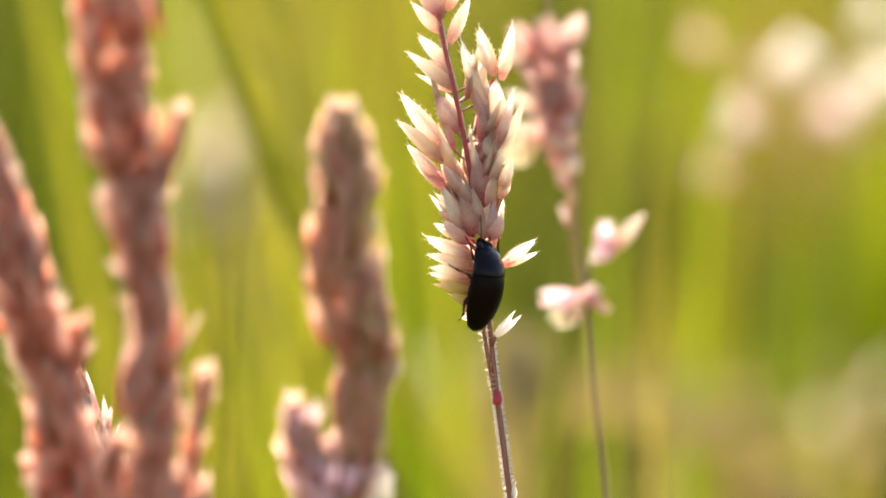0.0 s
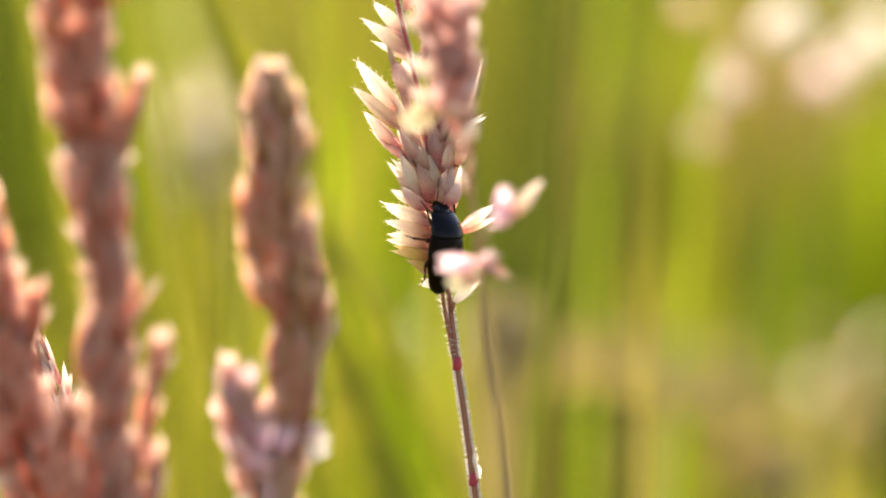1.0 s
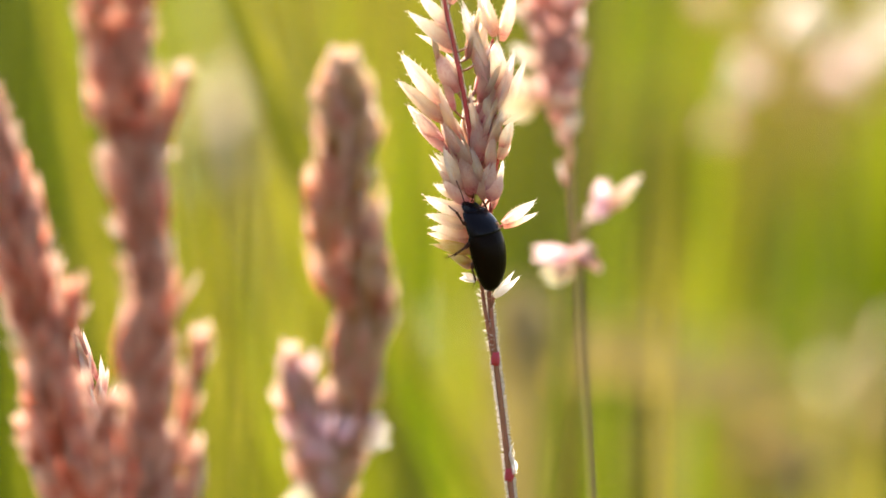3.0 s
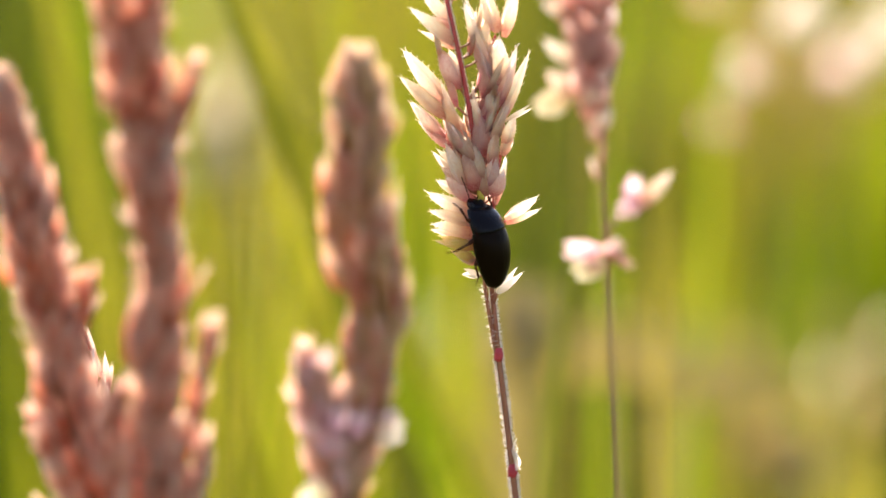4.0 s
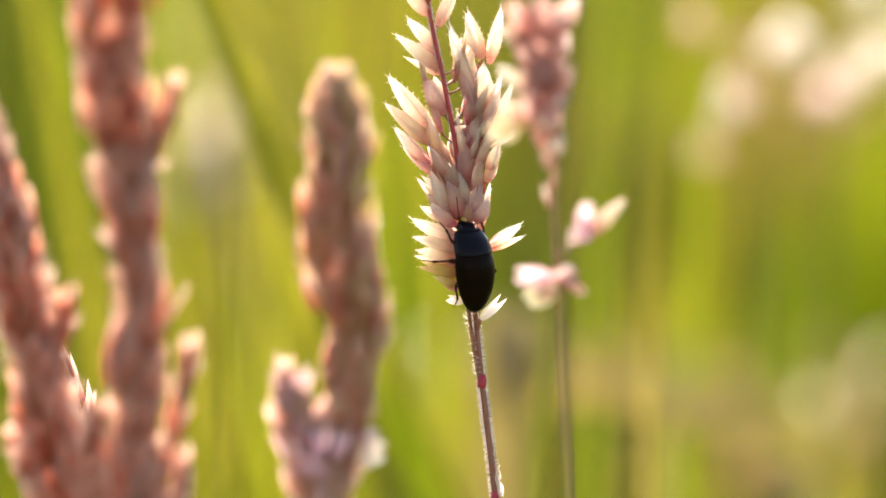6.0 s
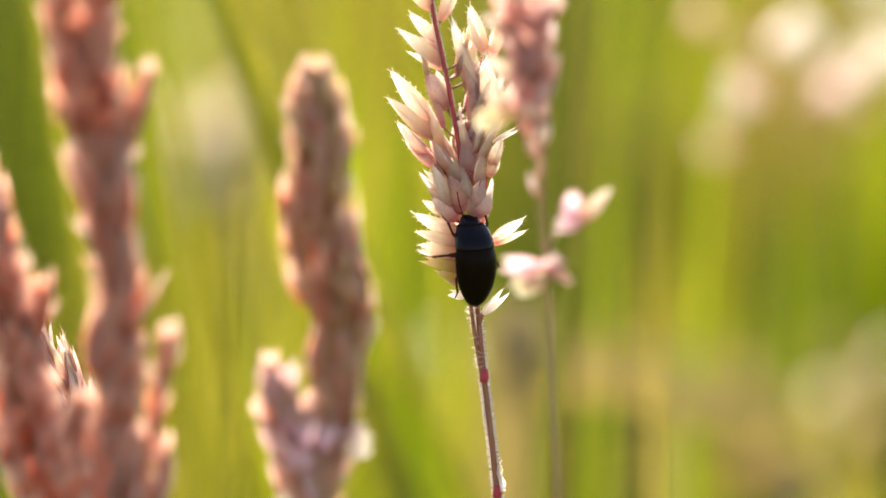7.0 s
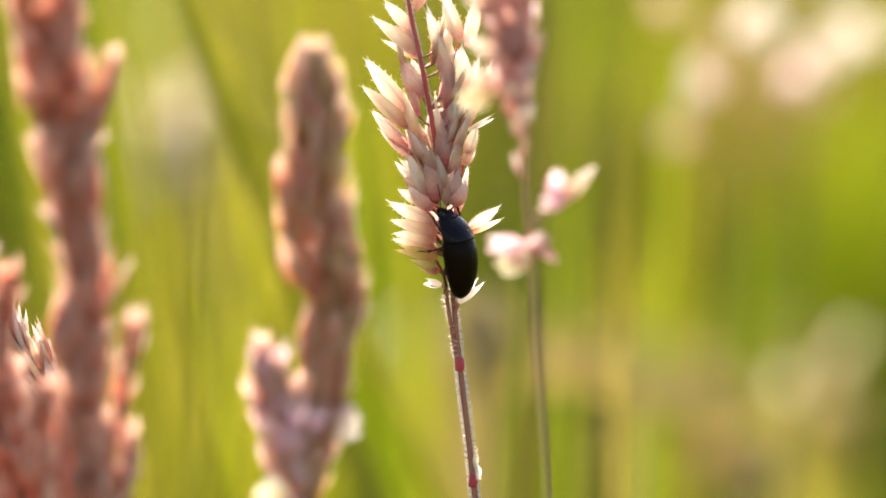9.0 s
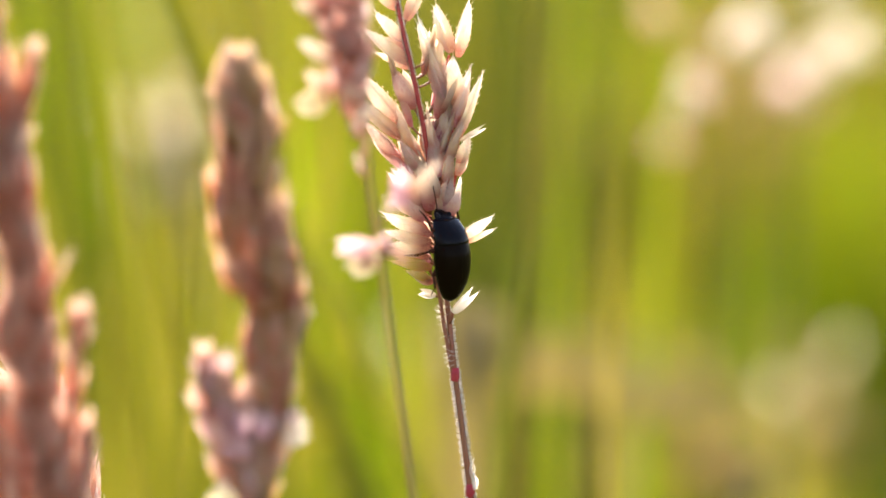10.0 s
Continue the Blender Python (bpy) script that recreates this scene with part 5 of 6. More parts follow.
def beetle():
    root = tagged(new("beetle"), "glossy black oval beetle clinging to the grass stem", "beetle")
    # underside
    bm = bmesh.new()
    rows = []
    for i in range(19):
        z = -5.3 + 9.6 * i / 18
        w = half_width(z) if z < 1.5 else 2.1 - 0.36 * (z - 1.5) ** 1.3
        rows.append([mm(0.92 * w * math.cos(a), 0.25 + 0.5 * max(0, math.sin(a)) * w ** 0.8 + 0.2 * min(0, math.sin(a)), z) for a in [k * math.tau / 18 for k in range(18)]])
    loft(bm, rows)
    part("abdomen", bm, BLACK, root)
    # wing cases
    for side in (-1, 1):
        bm = bmesh.new()
        rows = []
        for i in range(27):
            z = -5.65 + 7.2 * i / 26
            w = half_width(z)
            h = 1.9 * (w / 2.5) ** 0.75 * (1 - 0.08 * max(0, z))
            arc = [0.0, 0.012] + [(math.pi / 2 + 0.18) * k / 14 for k in range(1, 15)]
            out = [(side * (w * math.sin(a)), -h * math.cos(a) ** 1 if math.cos(a) > 0 else 0.3 * -math.cos(a) * h) for a in arc]
            ring = [mm(x + side * 0.003, y, z) for x, y in out] + [mm(x * 0.93 + side * 0.003, y * 0.93 + 0.02, z) for x, y in out[::-1]]
            rows.append(ring if side > 0 else ring[::-1])
        loft(bm, rows)
        part("wing_case", bm, BLACK, root, "smooth black wing case")
    # neck shield
    bm = bmesh.new()
    rows = []
    for i in range(13):
        f = i / 12
        z = 1.36 + 2.85 * f
        w = 2.46 + 0.1 * f - 0.95 * f ** 2.6
        if i in (0, 12):
            w *= 0.985
        h = 1.86 - 0.1 * f - 0.8 * f ** 2
        rows.append([mm(w * math.cos(a), -h * max(0, math.sin(a)) ** 0.9 + 0.55 * max(0, -math.sin(a)), z + 0.16 * abs(math.cos(a)) ** 3 * (1 if f > 0.8 else 0)) for a in [k * math.tau / 28 for k in range(28)]])
    loft(bm, rows)
    part("neck_shield", bm, BLUE_BLACK, root, "blue-black glossy neck shield")
    # head
    bm = bmesh.new()
    bmesh.ops.create_uvsphere(bm, u_segments=20, v_segments=14, radius=1.0)
    for v in bm.verts:
        x, y, z = v.co
        v.co = mm(1.22 * x * (1 - 0.3 * max(0, z) ** 2), 0.8 * y - 0.05 + 0.35 * max(0, z), 4.3 + 1.1 * z)
    head = part("head", bm, BLUE_BLACK, root)
    for side in (-1, 1):
        bm = bmesh.new()
        bmesh.ops.create_uvsphere(bm, u_segments=12, v_segments=8, radius=0.0003)
        for v in bm.verts:
            v.co = Vector((v.co.x * 0.8, v.co.y, v.co.z * 1.25)) + mm(0.88 * side, -0.25, 4.7)
        part("eye", bm, EYE_MAT, head)
    feelers = []
    for side, pts in ((-1, [(0, 0, 0), (-0.3, -0.25, 0.7), (-0.45, -0.3, 1.7), (-0.3, 0.1, 3.1)]), (1, [(0, 0, 0), (0.4, -0.2, 0.7), (0.75, -0.2, 1.7), (0.95, 0.2, 3.2)])):
        bm = bmesh.new()
        fine = smooth_line([mm(*p) for p in pts], 8)
        tube(bm, fine, [(0.065 if i % 3 else 0.05) * MM for i in range(len(fine))], 7)
        ob = part("feeler", bm, LEG_MAT, root)
        ob.location = mm(0.55 * side, -0.1 + arch(5.15), 5.15)
        feelers.append(ob)
    legs = []
    for at, pts in (((-1.2, 0.75, 2.6), [(0, 0, 0), (-1.35, -0.25, 0.7), (-1.75, 0.1, 2.1), (-2.3, 0.5, 2.9)]),
                    ((-1.6, 0.8, 0.7), [(0, 0, 0), (-1.7, -0.6, 0.25), (-3.7, -0.4, 0.35), (-4.75, 0.1, 0.6)]),
                    ((-1.5, 0.8, -1.4), [(0, 0, 0), (-0.7, 0.1, -1.0), (-0.6, 0.0, -2.4), (-0.9, 0.3, -3.1)]),
                    ((1.2, 0.75, 2.6), [(0, 0, 0), (0.95, -0.05, 1.4), (0.85, 0.2, 2.5), (1.2, 0.5, 3.1)]),
                    ((1.6, 0.8, 0.7), [(0, 0, 0), (1.3, -0.1, -1.0), (1.9, -0.1, -1.9), (1.1, 0.6, -2.4)]),
                    ((1.5, 0.8, -1.4), [(0, 0, 0), (0.6, 0.1, -0.9), (0.3, 0.2, -2.3), (-0.2, 0.4, -3.1)])):
        bm = bmesh.new()
        p = [mm(*q) for q in pts]
        tube(bm, [p[0], p[0].lerp(p[1], 0.5), p[0].lerp(p[1], 0.9), p[1]], [0.2 * MM, 0.3 * MM, 0.24 * MM, 0.16 * MM], 9)
        tube(bm, [p[1], p[1].lerp(p[2], 0.6), p[2]], [0.14 * MM, 0.13 * MM, 0.17 * MM], 8)
        for j in range(4):
            a, b = p[2].lerp(p[3], j / 4), p[2].lerp(p[3], (j + 0.85) / 4)
            tube(bm, [a, a.lerp(b, 0.6), b], [0.07 * MM, 0.1 * MM, 0.08 * MM], 6)
        for q in (-1, 1):
            bristle(bm, p[3], (p[3] - p[2]).normalized() * 0.3 * MM + Vector((0, 0, q * 0.15 * MM)), 0.05 * MM)
        ob = part("leg", bm, LEG_MAT, root)
        ob.location = mm(*at)
        legs.append(ob)
    # the back is arched: head and tail bend towards the belly
    for ob in root.children_recursive:
        if ob in legs or ob in feelers:
            continue
        for v in ob.data.vertices:
            v.co.y += arch(v.co.z / MM) * MM
    return root, legs, feelers


BEETLE, LEGS, FEELERS = beetle()


# ---- what moves ----
def sway(stalk, foot, knee, rows):
    """rows: seconds, lean of the foot and of the upper stem in degrees, rise in mm."""
    root, up = stalk
    fx, fy, fz = foot
    kx, ky, kz = (knee[i] - foot[i] for i in range(3))
    walk(root, [(t, pose(fx, fy, fz + rise * MM, 0, a, 0)) for t, a, b, rise in rows])
    walk(up, [(t, pose(kx, ky, kz, 0, b, 0)) for t, a, b, rise in rows])


def motions():
    sway(MAIN, (0.0300, 0.0, 0.0000), (0.0099, 0.0, 0.5114), [
        (0, 0.007, -0.808, 0.32), (0.2, -0.126, -0.519, 0.28), (0.3, -0.231, -0.331, 0.27), (0.5, -0.517, 0.133, 0.29), (0.7, -0.605, -0.177, 0.36), (0.8, -0.557, -0.435, 0.36),
        (1, -0.353, -1.072, 0.31), (1.2, -0.189, -1.341, 0.26), (1.3, -0.215, -1.354, 0.28), (1.5, -0.173, -1.485, 0.28), (1.7, -0.246, -1.192, 0.26), (1.8, -0.214, -1.122, 0.22),
        (2, -0.355, -0.75, 0.23), (2.2, -0.189, -0.754, 0.12), (2.3, -0.167, -0.687, 0.1), (2.5, -0.207, -0.458, 0.07), (2.7, -0.187, -0.273, 0.03), (3.8, -0.019, -0.193, 0.02),
        (4, -0.06, -0.426, 0.09), (4.2, 0.017, -0.316, 0.04), (4.3, 0.083, -0.292, 0.0), (4.5, 0.0, 0.0, 0.0), (4.7, -0.04, 0.101, 0.02), (4.8, -0.053, 0.143, 0.03),
        (5, -0.139, 0.296, 0.06), (5.2, -0.002, -0.054, 0.02), (5.3, -0.033, -0.117, 0.03), (5.5, -0.065, -0.278, 0.04), (5.7, -0.086, -0.205, 0.04), (6.8, -0.245, 0.133, 0.04),
        (7, -0.214, 0.094, 0.03), (7.2, -0.22, -0.001, 0.02), (7.3, -0.162, -0.118, -0.01), (7.5, -0.23, -0.144, 0.0), (7.7, -0.012, -0.228, -0.1), (7.8, 0.046, -0.213, -0.13),
        (8, -0.05, 0.057, -0.12), (8.2, -0.051, -0.039, -0.1), (8.3, -0.036, -0.104, -0.1), (8.5, -0.129, -0.096, -0.06), (8.6, -0.158, -0.05, -0.03), (8.7, -0.064, -0.144, -0.06),
        (8.8, 0.137, -0.358, -0.11), (9, -0.043, -0.129, -0.03), (9.2, 0.004, -0.55, -0.06), (9.3, 0.027, -0.761, -0.07), (9.4, 0.02, -0.938, -0.08), (9.5, -0.079, -1.011, -0.05),
        (9.6, -0.238, -0.79, -0.02), (9.7, -0.198, -0.792, -0.06), (9.8, -0.097, -0.864, -0.12), (9.9, 0.004, -0.936, -0.18), (10, 0.044, -0.939, -0.22)])
    sway(STALK_A, (-0.0362, -0.047, 0.0), (-0.0362, -0.047, 0.5216), [
        (0, -0.121, -2.39, 0.31), (0.2, 0.016, -0.204, -0.45), (0.3, -0.053, 0.283, -0.73), (0.5, -0.548, -0.367, -1.07), (0.7, -0.61, -0.983, -0.55), (0.8, -0.605, -1.132, -0.33),
        (1, -0.544, -1.202, 0.09), (1.2, -0.405, -1.443, 0.13), (1.3, -0.346, -1.611, 0.15), (1.5, -0.17, -1.68, 0.17), (1.7, -0.26, -1.703, 0.22), (1.8, -0.311, -1.744, 0.26),
        (2, -0.389, -1.711, 0.31), (2.2, -0.362, -0.763, 0.27), (2.3, -0.332, -0.216, 0.25), (2.5, -0.389, 0.333, 0.28), (2.7, -0.388, -1.042, -0.2), (3.8, -0.105, -0.008, 0.1),
        (4, -0.212, -0.203, 0.51), (4.2, -0.16, -0.27, 0.32), (4.3, -0.094, -0.124, 0.21), (4.5, 0.0, 0.0, 0.0), (4.7, -0.111, -0.07, 0.2), (4.8, -0.177, -0.149, 0.3),
        (5, -0.156, 0.356, 0.42), (5.2, -0.216, 0.275, 0.59), (5.3, -0.203, 0.419, 0.65), (5.5, -0.207, 0.58, 0.78), (5.7, -0.221, 0.479, 0.86), (6.8, -0.59, -1.993, 1.89),
        (7, -0.59, -1.23, 1.97), (7.2, -0.667, -1.525, 2.21), (7.3, -0.686, -1.589, 2.31), (7.5, -0.703, -1.625, 2.5), (7.7, -0.671, -1.39, 2.63), (7.8, -0.644, -1.225, 2.68),
        (8, -0.607, -0.966, 2.8), (8.2, -0.744, -1.804, 3.16), (8.3, -0.74, -1.91, 3.28), (8.5, -0.774, -2.309, 3.56), (8.6, -0.709, -2.011, 3.28), (8.7, -0.585, -1.453, 2.96),
        (8.8, -0.47, -0.93, 2.65), (9, -0.548, -1.248, 2.26), (9.2, -0.591, -2.003, 2.19), (9.3, -0.457, -1.718, 2.03), (9.4, -0.319, -1.419, 1.87), (9.5, -0.145, -0.982, 1.7),
        (9.6, -0.217, -1.59, 2.23), (9.7, -0.263, -2.096, 2.76), (9.8, -0.64, -3.977, 3.57), (9.9, -0.689, -4.516, 4.13), (10, -0.881, -5.637, 4.84)])
    sway(STALK_B, (-0.0294, -0.056, 0.0), (-0.0294, -0.056, 0.5236), [
        (0, -0.108, -2.526, -0.22), (0.2, 0.015, -0.187, -0.48), (0.3, -0.054, 0.322, -0.67), (0.5, -0.533, -0.402, -1.24), (0.7, -0.596, -0.991, -0.88), (0.8, -0.593, -1.113, -0.68),
        (1, -0.539, -1.109, -0.27), (1.2, -0.401, -1.379, -0.25), (1.3, -0.342, -1.565, -0.25), (1.5, -0.168, -1.647, -0.22), (1.7, -0.258, -1.641, -0.18), (1.8, -0.309, -1.67, -0.16),
        (2, -0.387, -1.603, -0.11), (2.2, -0.358, -0.697, 0.05), (2.3, -0.328, -0.168, 0.14), (2.5, -0.378, 0.303, 0.27), (2.7, -0.369, -1.179, -0.5), (3.8, -0.096, -0.104, 0.07),
        (4, -0.197, -0.342, 0.4), (4.2, -0.15, -0.365, 0.22), (4.3, -0.088, -0.183, 0.15), (4.5, 0.0, 0.0, 0.0), (4.7, -0.099, -0.207, 0.14), (4.8, -0.159, -0.358, 0.21),
        (5, -0.132, 0.056, 0.42), (5.2, -0.193, 0.022, 0.56), (5.3, -0.184, 0.203, 0.65), (5.5, -0.192, 0.428, 0.82), (5.7, -0.206, 0.321, 0.87), (6.8, -0.562, -2.199, 1.3),
        (7, -0.563, -1.428, 1.54), (7.2, -0.633, -1.795, 1.69), (7.3, -0.65, -1.887, 1.78), (7.5, -0.663, -1.971, 1.95), (7.7, -0.636, -1.673, 2.13), (7.8, -0.613, -1.473, 2.22),
        (8, -0.582, -1.15, 2.41), (8.2, -0.715, -2.008, 2.55), (8.3, -0.712, -2.097, 2.65), (8.5, -0.747, -2.479, 2.83), (8.6, -0.685, -2.172, 2.63), (8.7, -0.567, -1.581, 2.45),
        (8.8, -0.456, -1.033, 2.28), (9, -0.528, -1.417, 1.81), (9.2, -0.556, -2.363, 1.57), (9.3, -0.422, -2.111, 1.49), (9.4, -0.285, -1.844, 1.42), (9.5, -0.114, -1.429, 1.37),
        (9.6, -0.187, -2.006, 1.76), (9.7, -0.234, -2.476, 2.17), (9.8, -0.592, -4.465, 2.51), (9.9, -0.642, -4.979, 2.94), (10, -0.824, -6.15, 3.37)])
    sway(STALK_C, (-0.0089, -0.05, 0.0), (-0.0089, -0.05, 0.5223), [
        (0, -0.243, -1.245, -1.03), (0.2, -0.198, -0.012, -1.13), (0.3, -0.25, 0.488, -1.18), (0.5, -0.786, 0.803, -1.32), (0.7, -0.743, -0.051, -1.03), (0.8, -0.753, -0.527, -0.89),
        (1, -0.84, -1.58, -0.58), (1.2, -0.451, -1.215, -0.61), (1.3, -0.425, -1.296, -0.62), (1.5, -0.456, -1.586, -0.64), (1.7, -0.593, -1.406, -0.48), (1.8, -0.558, -1.153, -0.4),
        (2, -0.467, -0.614, -0.23), (2.2, -0.39, -0.236, -0.04), (2.3, -0.362, -0.064, 0.05), (2.5, -0.244, 0.374, 0.26), (2.7, -0.459, -0.129, -0.14), (3.8, -0.155, 0.174, -0.21),
        (4, -0.214, -0.324, -0.03), (4.2, -0.043, -0.06, -0.01), (4.3, 0.011, 0.024, 0.0), (4.5, 0.0, 0.0, 0.0), (4.7, -0.078, 0.052, 0.18), (4.8, -0.094, 0.115, 0.28),
        (5, -0.012, 0.425, 0.49), (5.2, -0.067, 0.313, 0.35), (5.3, -0.052, 0.324, 0.28), (5.5, 0.002, 0.388, 0.15), (5.7, -0.085, 0.057, 0.55), (6.8, -0.658, -1.429, 0.66),
        (7, -0.496, -1.619, 0.64), (7.2, -0.498, -1.266, 0.6), (7.3, -0.634, -1.301, 0.57), (7.5, -0.736, -1.104, 0.52), (7.7, -0.393, -0.912, 0.82), (7.8, -0.227, -0.823, 0.98),
        (8, -0.015, -0.831, 1.29), (8.2, -0.276, -1.018, 1.44), (8.3, -0.4, -1.096, 1.52), (8.5, -0.506, -1.034, 1.68), (8.6, -0.277, -0.669, 1.66), (8.7, -0.101, -0.378, 1.63),
        (8.8, 0.05, -0.124, 1.62), (9, -0.225, -0.523, 1.5), (9.2, -0.408, -1.168, 0.87), (9.3, -0.298, -1.173, 0.57), (9.4, -0.146, -1.114, 0.27), (9.5, -0.139, -1.281, -0.04),
        (9.6, -0.094, -1.463, 0.31), (9.7, -0.111, -1.743, 0.65), (9.8, -0.46, -2.538, 0.99), (9.9, -0.566, -2.955, 1.34), (10, -0.655, -3.348, 1.7)])
    sway(STALK_H, (-0.0364, -0.002, 0.0000), (-0.0364, -0.002, 0.5118), [
        (0, 0.012, -0.869, 0.33), (0.5, -0.511, 0.098, 0.12), (1, -0.348, -1.092, 0.2), (1.5, -0.169, -1.521, 0.22), (2, -0.352, -0.779, 0.09), (2.5, -0.206, -0.47, -0.02),
        (2.7, -0.186, -0.281, -0.04), (3.8, -0.019, -0.201, 0.01), (4, -0.06, -0.43, 0.06), (4.5, 0.0, 0.0, 0.0), (5, -0.137, 0.284, 0.03), (5.5, -0.061, -0.312, 0.04),
        (5.7, -0.082, -0.238, 0.03), (6.8, -0.241, 0.105, -0.03), (7, -0.211, 0.068, -0.04), (7.5, -0.227, -0.167, -0.07), (8, -0.049, 0.041, -0.12), (8.5, -0.124, -0.098, -0.05),
        (9, -0.038, -0.133, 0.01), (9.5, -0.072, -1.026, -0.01), (10, 0.05, -0.955, -0.14)])
    sway(STALK_E, (0.0241, -0.042, 0.0000), (0.0241, -0.042, 0.5205), [
        (0, -0.432, -5.221, 0.17), (0.2, 0.001, -2.751, -0.81), (0.3, -0.039, -2.059, -1.2), (0.5, -0.833, -2.404, -1.75), (0.7, -1.669, -3.964, -0.71), (0.8, -1.777, -4.063, -0.34),
        (1, -1.573, -3.468, 0.15), (1.2, -1.211, -2.972, -0.08), (1.3, -1.252, -3.173, -0.08), (1.5, -1.244, -3.391, -0.12), (1.7, -1.196, -3.696, -0.14), (1.8, -1.078, -3.649, -0.19),
        (2, -0.991, -3.873, -0.23), (2.2, -0.65, -2.776, 0.11), (2.3, -0.573, -2.436, 0.33), (2.5, -0.386, -1.694, 0.78), (2.7, -0.945, -1.881, 0.08), (3.8, -0.225, -0.717, 0.01),
        (4, -0.459, -1.487, 0.05), (4.2, -0.572, -1.557, 0.1), (4.3, -0.349, -0.98, 0.05), (4.5, 0.0, 0.0, 0.0), (4.7, -0.188, -0.602, 0.12), (4.8, -0.412, -1.186, 0.22),
        (5, -0.414, -1.351, 0.31), (5.2, -0.2, -0.723, -0.08), (5.3, -0.141, -0.508, -0.26), (5.5, -0.203, -0.499, -0.59), (5.7, -0.563, -0.598, -0.05), (6.8, -1.149, -0.609, 0.16),
        (7, -1.155, -0.611, 0.66), (7.2, -1.408, -1.173, 1.12), (7.3, -1.453, -1.283, 1.33), (7.5, -1.31, -1.019, 1.63), (7.7, -0.97, -0.41, 1.49), (7.8, -0.917, -0.357, 1.47),
        (8, -1.122, -0.91, 1.54), (8.2, -1.473, -0.873, 1.73), (8.3, -1.503, -0.562, 1.77), (8.5, -1.619, -0.052, 1.87), (8.6, -1.652, -0.719, 1.91), (8.7, -1.562, -1.141, 1.9),
        (8.8, -1.107, -0.848, 1.73), (9, -0.847, -1.547, 1.7), (9.2, -1.781, -2.686, 2.0), (9.3, -2.026, -2.816, 2.08), (9.4, -2.019, -2.512, 2.01), (9.5, -1.682, -1.612, 1.75),
        (9.6, -1.282, -1.129, 1.79), (9.7, -1.306, -1.448, 2.02), (9.8, -2.026, -2.92, 2.61), (9.9, -2.276, -3.509, 2.99), (10, -2.325, -3.773, 3.25)])
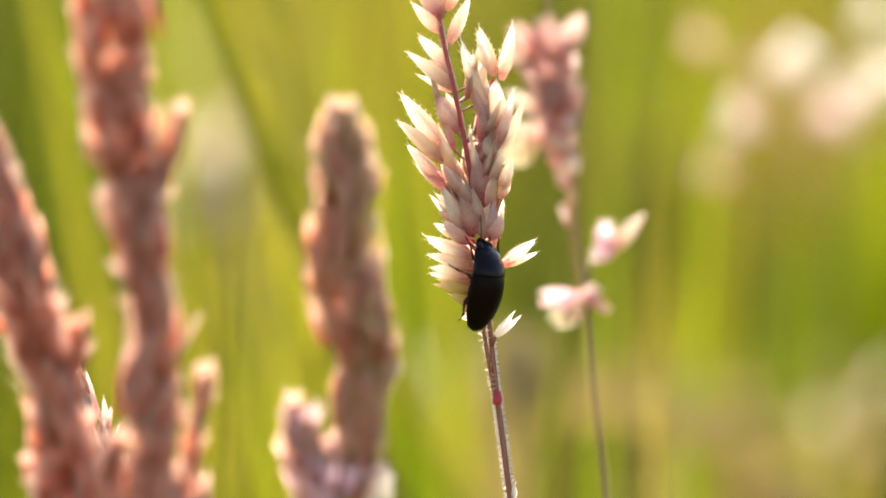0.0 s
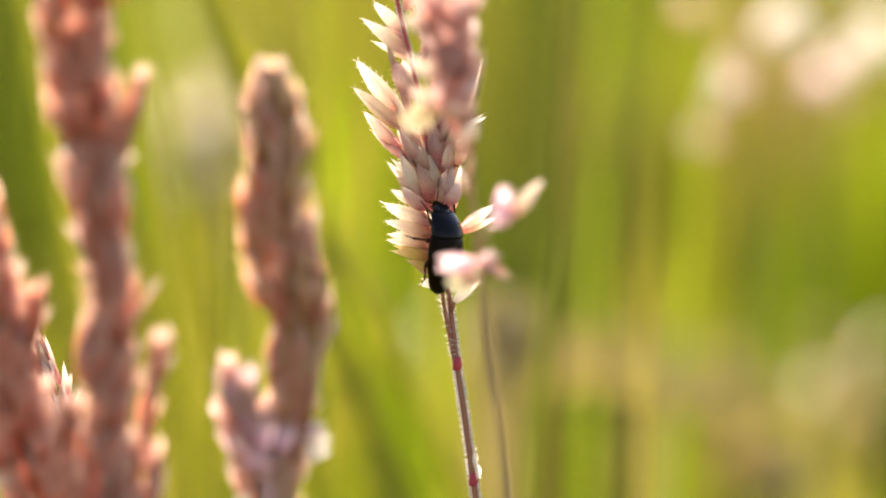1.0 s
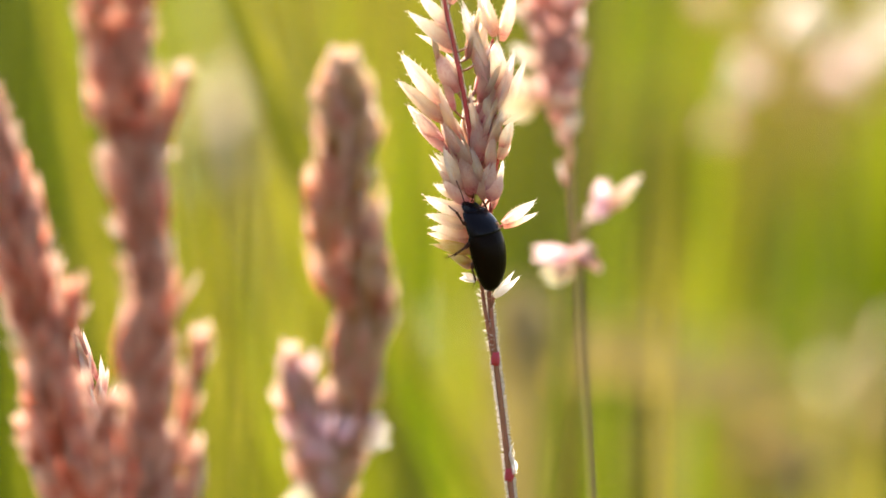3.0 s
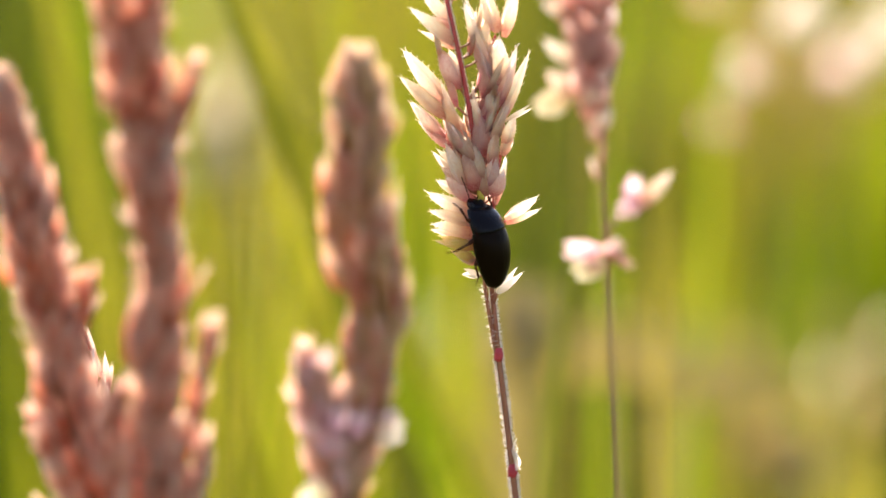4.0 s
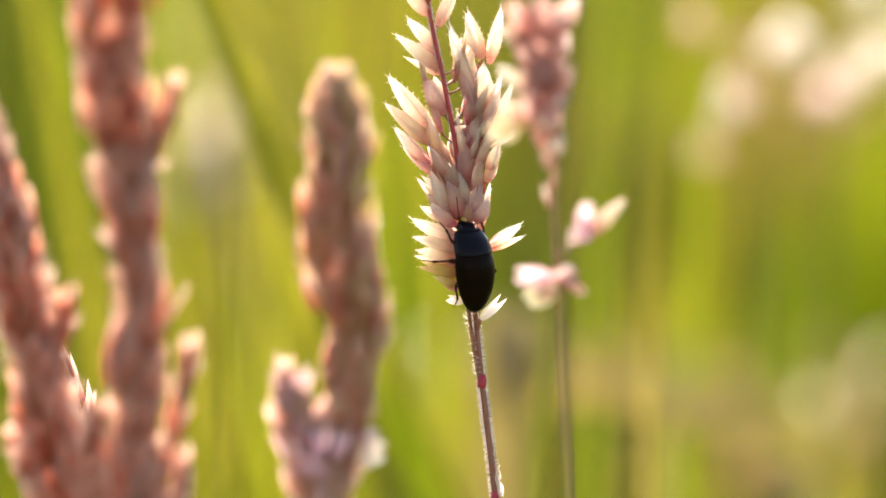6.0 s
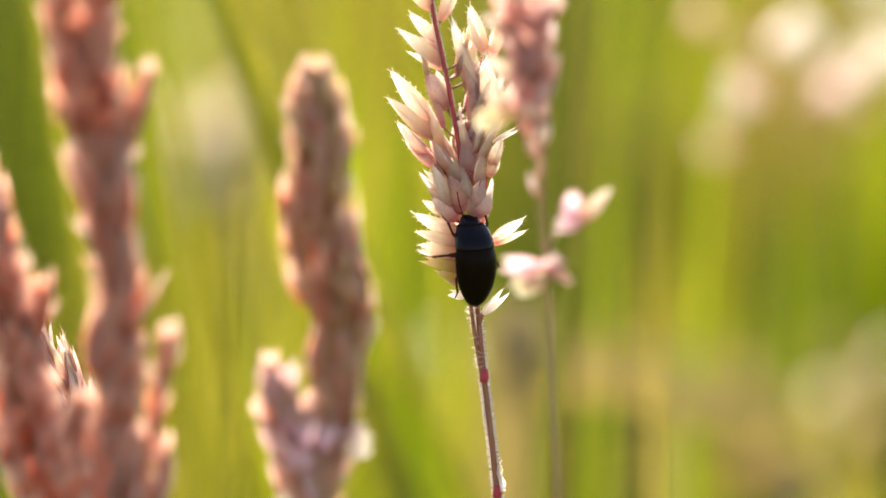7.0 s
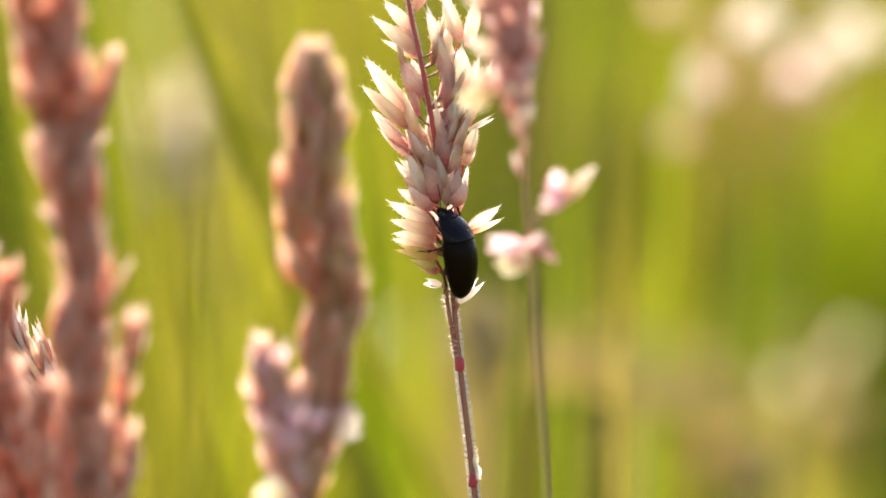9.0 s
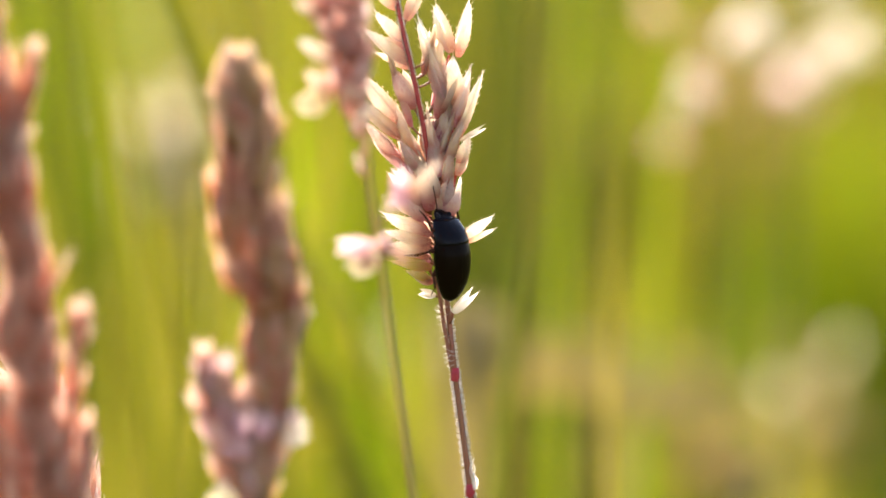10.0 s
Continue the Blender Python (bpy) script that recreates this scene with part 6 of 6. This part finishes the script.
    # seconds, x, z, lean and twist of the beetle in degrees
    crawl = [
        (0, 0.0055, 0.55155, 9.73, 48.0), (0.2, 0.00445, 0.55181, 9.16, 48.2), (0.3, 0.00359, 0.55194, 8.89, 48.2), (0.5, 0.0012, 0.55219, 8.39, 48.4),
        (0.7, 0.00017, 0.55204, 7.17, 48.6), (0.8, 0.00047, 0.55197, 6.53, 48.6), (1, 0.00199, 0.55182, 5.21, 48.8), (1.2, 0.00334, 0.55178, -1.78, 49.0),
        (1.3, 0.00308, 0.55176, -5.29, 49.0), (1.5, 0.00335, 0.55172, -12.26, 49.2), (1.7, 0.0026, 0.55149, -13.37, 49.4), (1.8, 0.00284, 0.55137, -13.93, 49.4),
        (2, 0.00148, 0.55114, -15.02, 49.6), (2.2, 0.00334, 0.55129, -14.22, 49.8), (2.3, 0.00373, 0.55137, -13.8, 49.8), (2.5, 0.00377, 0.55152, -12.97, 50.0),
        (2.7, 0.0041, 0.55145, -12.29, 49.4), (3.8, 0.00568, 0.55148, -10.11, 46.1), (4, 0.00544, 0.55138, -10.44, 45.5), (4.2, 0.00626, 0.5515, -7.13, 44.9),
        (4.3, 0.0069, 0.55156, -5.42, 44.6), (4.5, 0.00631, 0.55168, -1.85, 44.0), (4.7, 0.00584, 0.5516, -4.47, 42.4), (4.8, 0.00567, 0.55156, -5.75, 41.6),
        (5, 0.00479, 0.55148, -8.25, 40.0), (5.2, 0.00599, 0.55155, -6.49, 38.0), (5.3, 0.00571, 0.55158, -5.6, 37.0), (5.5, 0.00543, 0.55165, -3.81, 35.0),
        (5.7, 0.00533, 0.55162, -4.17, 33.6), (6.8, 0.00405, 0.55165, -3.46, 26.0), (7, 0.00423, 0.55165, -2.44, 24.9), (7.2, 0.00419, 0.55162, -2.57, 23.7),
        (7.3, 0.0047, 0.55161, -2.64, 23.1), (7.5, 0.00413, 0.55158, -2.75, 22.0), (7.7, 0.00626, 0.55143, -4.37, 26.8), (7.8, 0.00689, 0.55136, -5.16, 29.2),
        (8, 0.00627, 0.55121, -6.69, 34.0), (8.2, 0.00643, 0.55107, -8.32, 41.2), (8.3, 0.00665, 0.551, -9.13, 44.8), (8.5, 0.006, 0.55087, -10.71, 52.0),
        (8.6, 0.00573, 0.55095, -10.03, 52.0), (8.7, 0.00653, 0.55103, -9.36, 52.0), (8.8, 0.00827, 0.55111, -8.7, 52.0), (9, 0.00664, 0.55127, -7.28, 52.0),
        (9.2, 0.00681, 0.55131, -6.17, 52.0), (9.3, 0.00689, 0.55133, -5.61, 52.0), (9.4, 0.00671, 0.55135, -5.03, 52.0), (9.5, 0.00572, 0.55138, -4.43, 52.0),
        (9.6, 0.00432, 0.5515, -4.02, 50.0), (9.7, 0.00466, 0.55162, -3.64, 48.0), (9.8, 0.00554, 0.55174, -3.29, 46.0), (9.9, 0.00642, 0.55186, -2.94, 44.0),
        (10, 0.00676, 0.55198, -2.59, 42.0),
    ]
    walk(BEETLE, [(t, pose(x, -0.0036, z) @ pose(0, 0, 0, 0, a, 0) @ pose(0, 0, 0, 0, 0, w)) for t, x, z, a, w in crawl])
    stretch = [(0, 12), (1, 4), (2, -22), (2.7, -18), (3.8, -14), (4.5, -10), (5, 0), (5.7, 2), (6.8, 0), (7.5, -13), (8, 3), (8.5, 6), (9, 0), (9.5, -3), (10, -8)]
    walk(LEGS[1], [(t, pose(*mm(-1.6, 0.8, 0.7), 0, a, 0)) for t, a in stretch])
    for side, ob in zip((-1, 1), FEELERS):
        walk(ob, [(t, pose(*mm(0.55 * side, -0.1 + arch(5.15), 5.15), 0, 9 * math.sin(1.7 * t + side), 0)) for t in (0, 1, 2, 2.7, 3.8, 4.5, 5, 5.7, 6.8, 7.5, 8.2, 9, 10)])


motions()
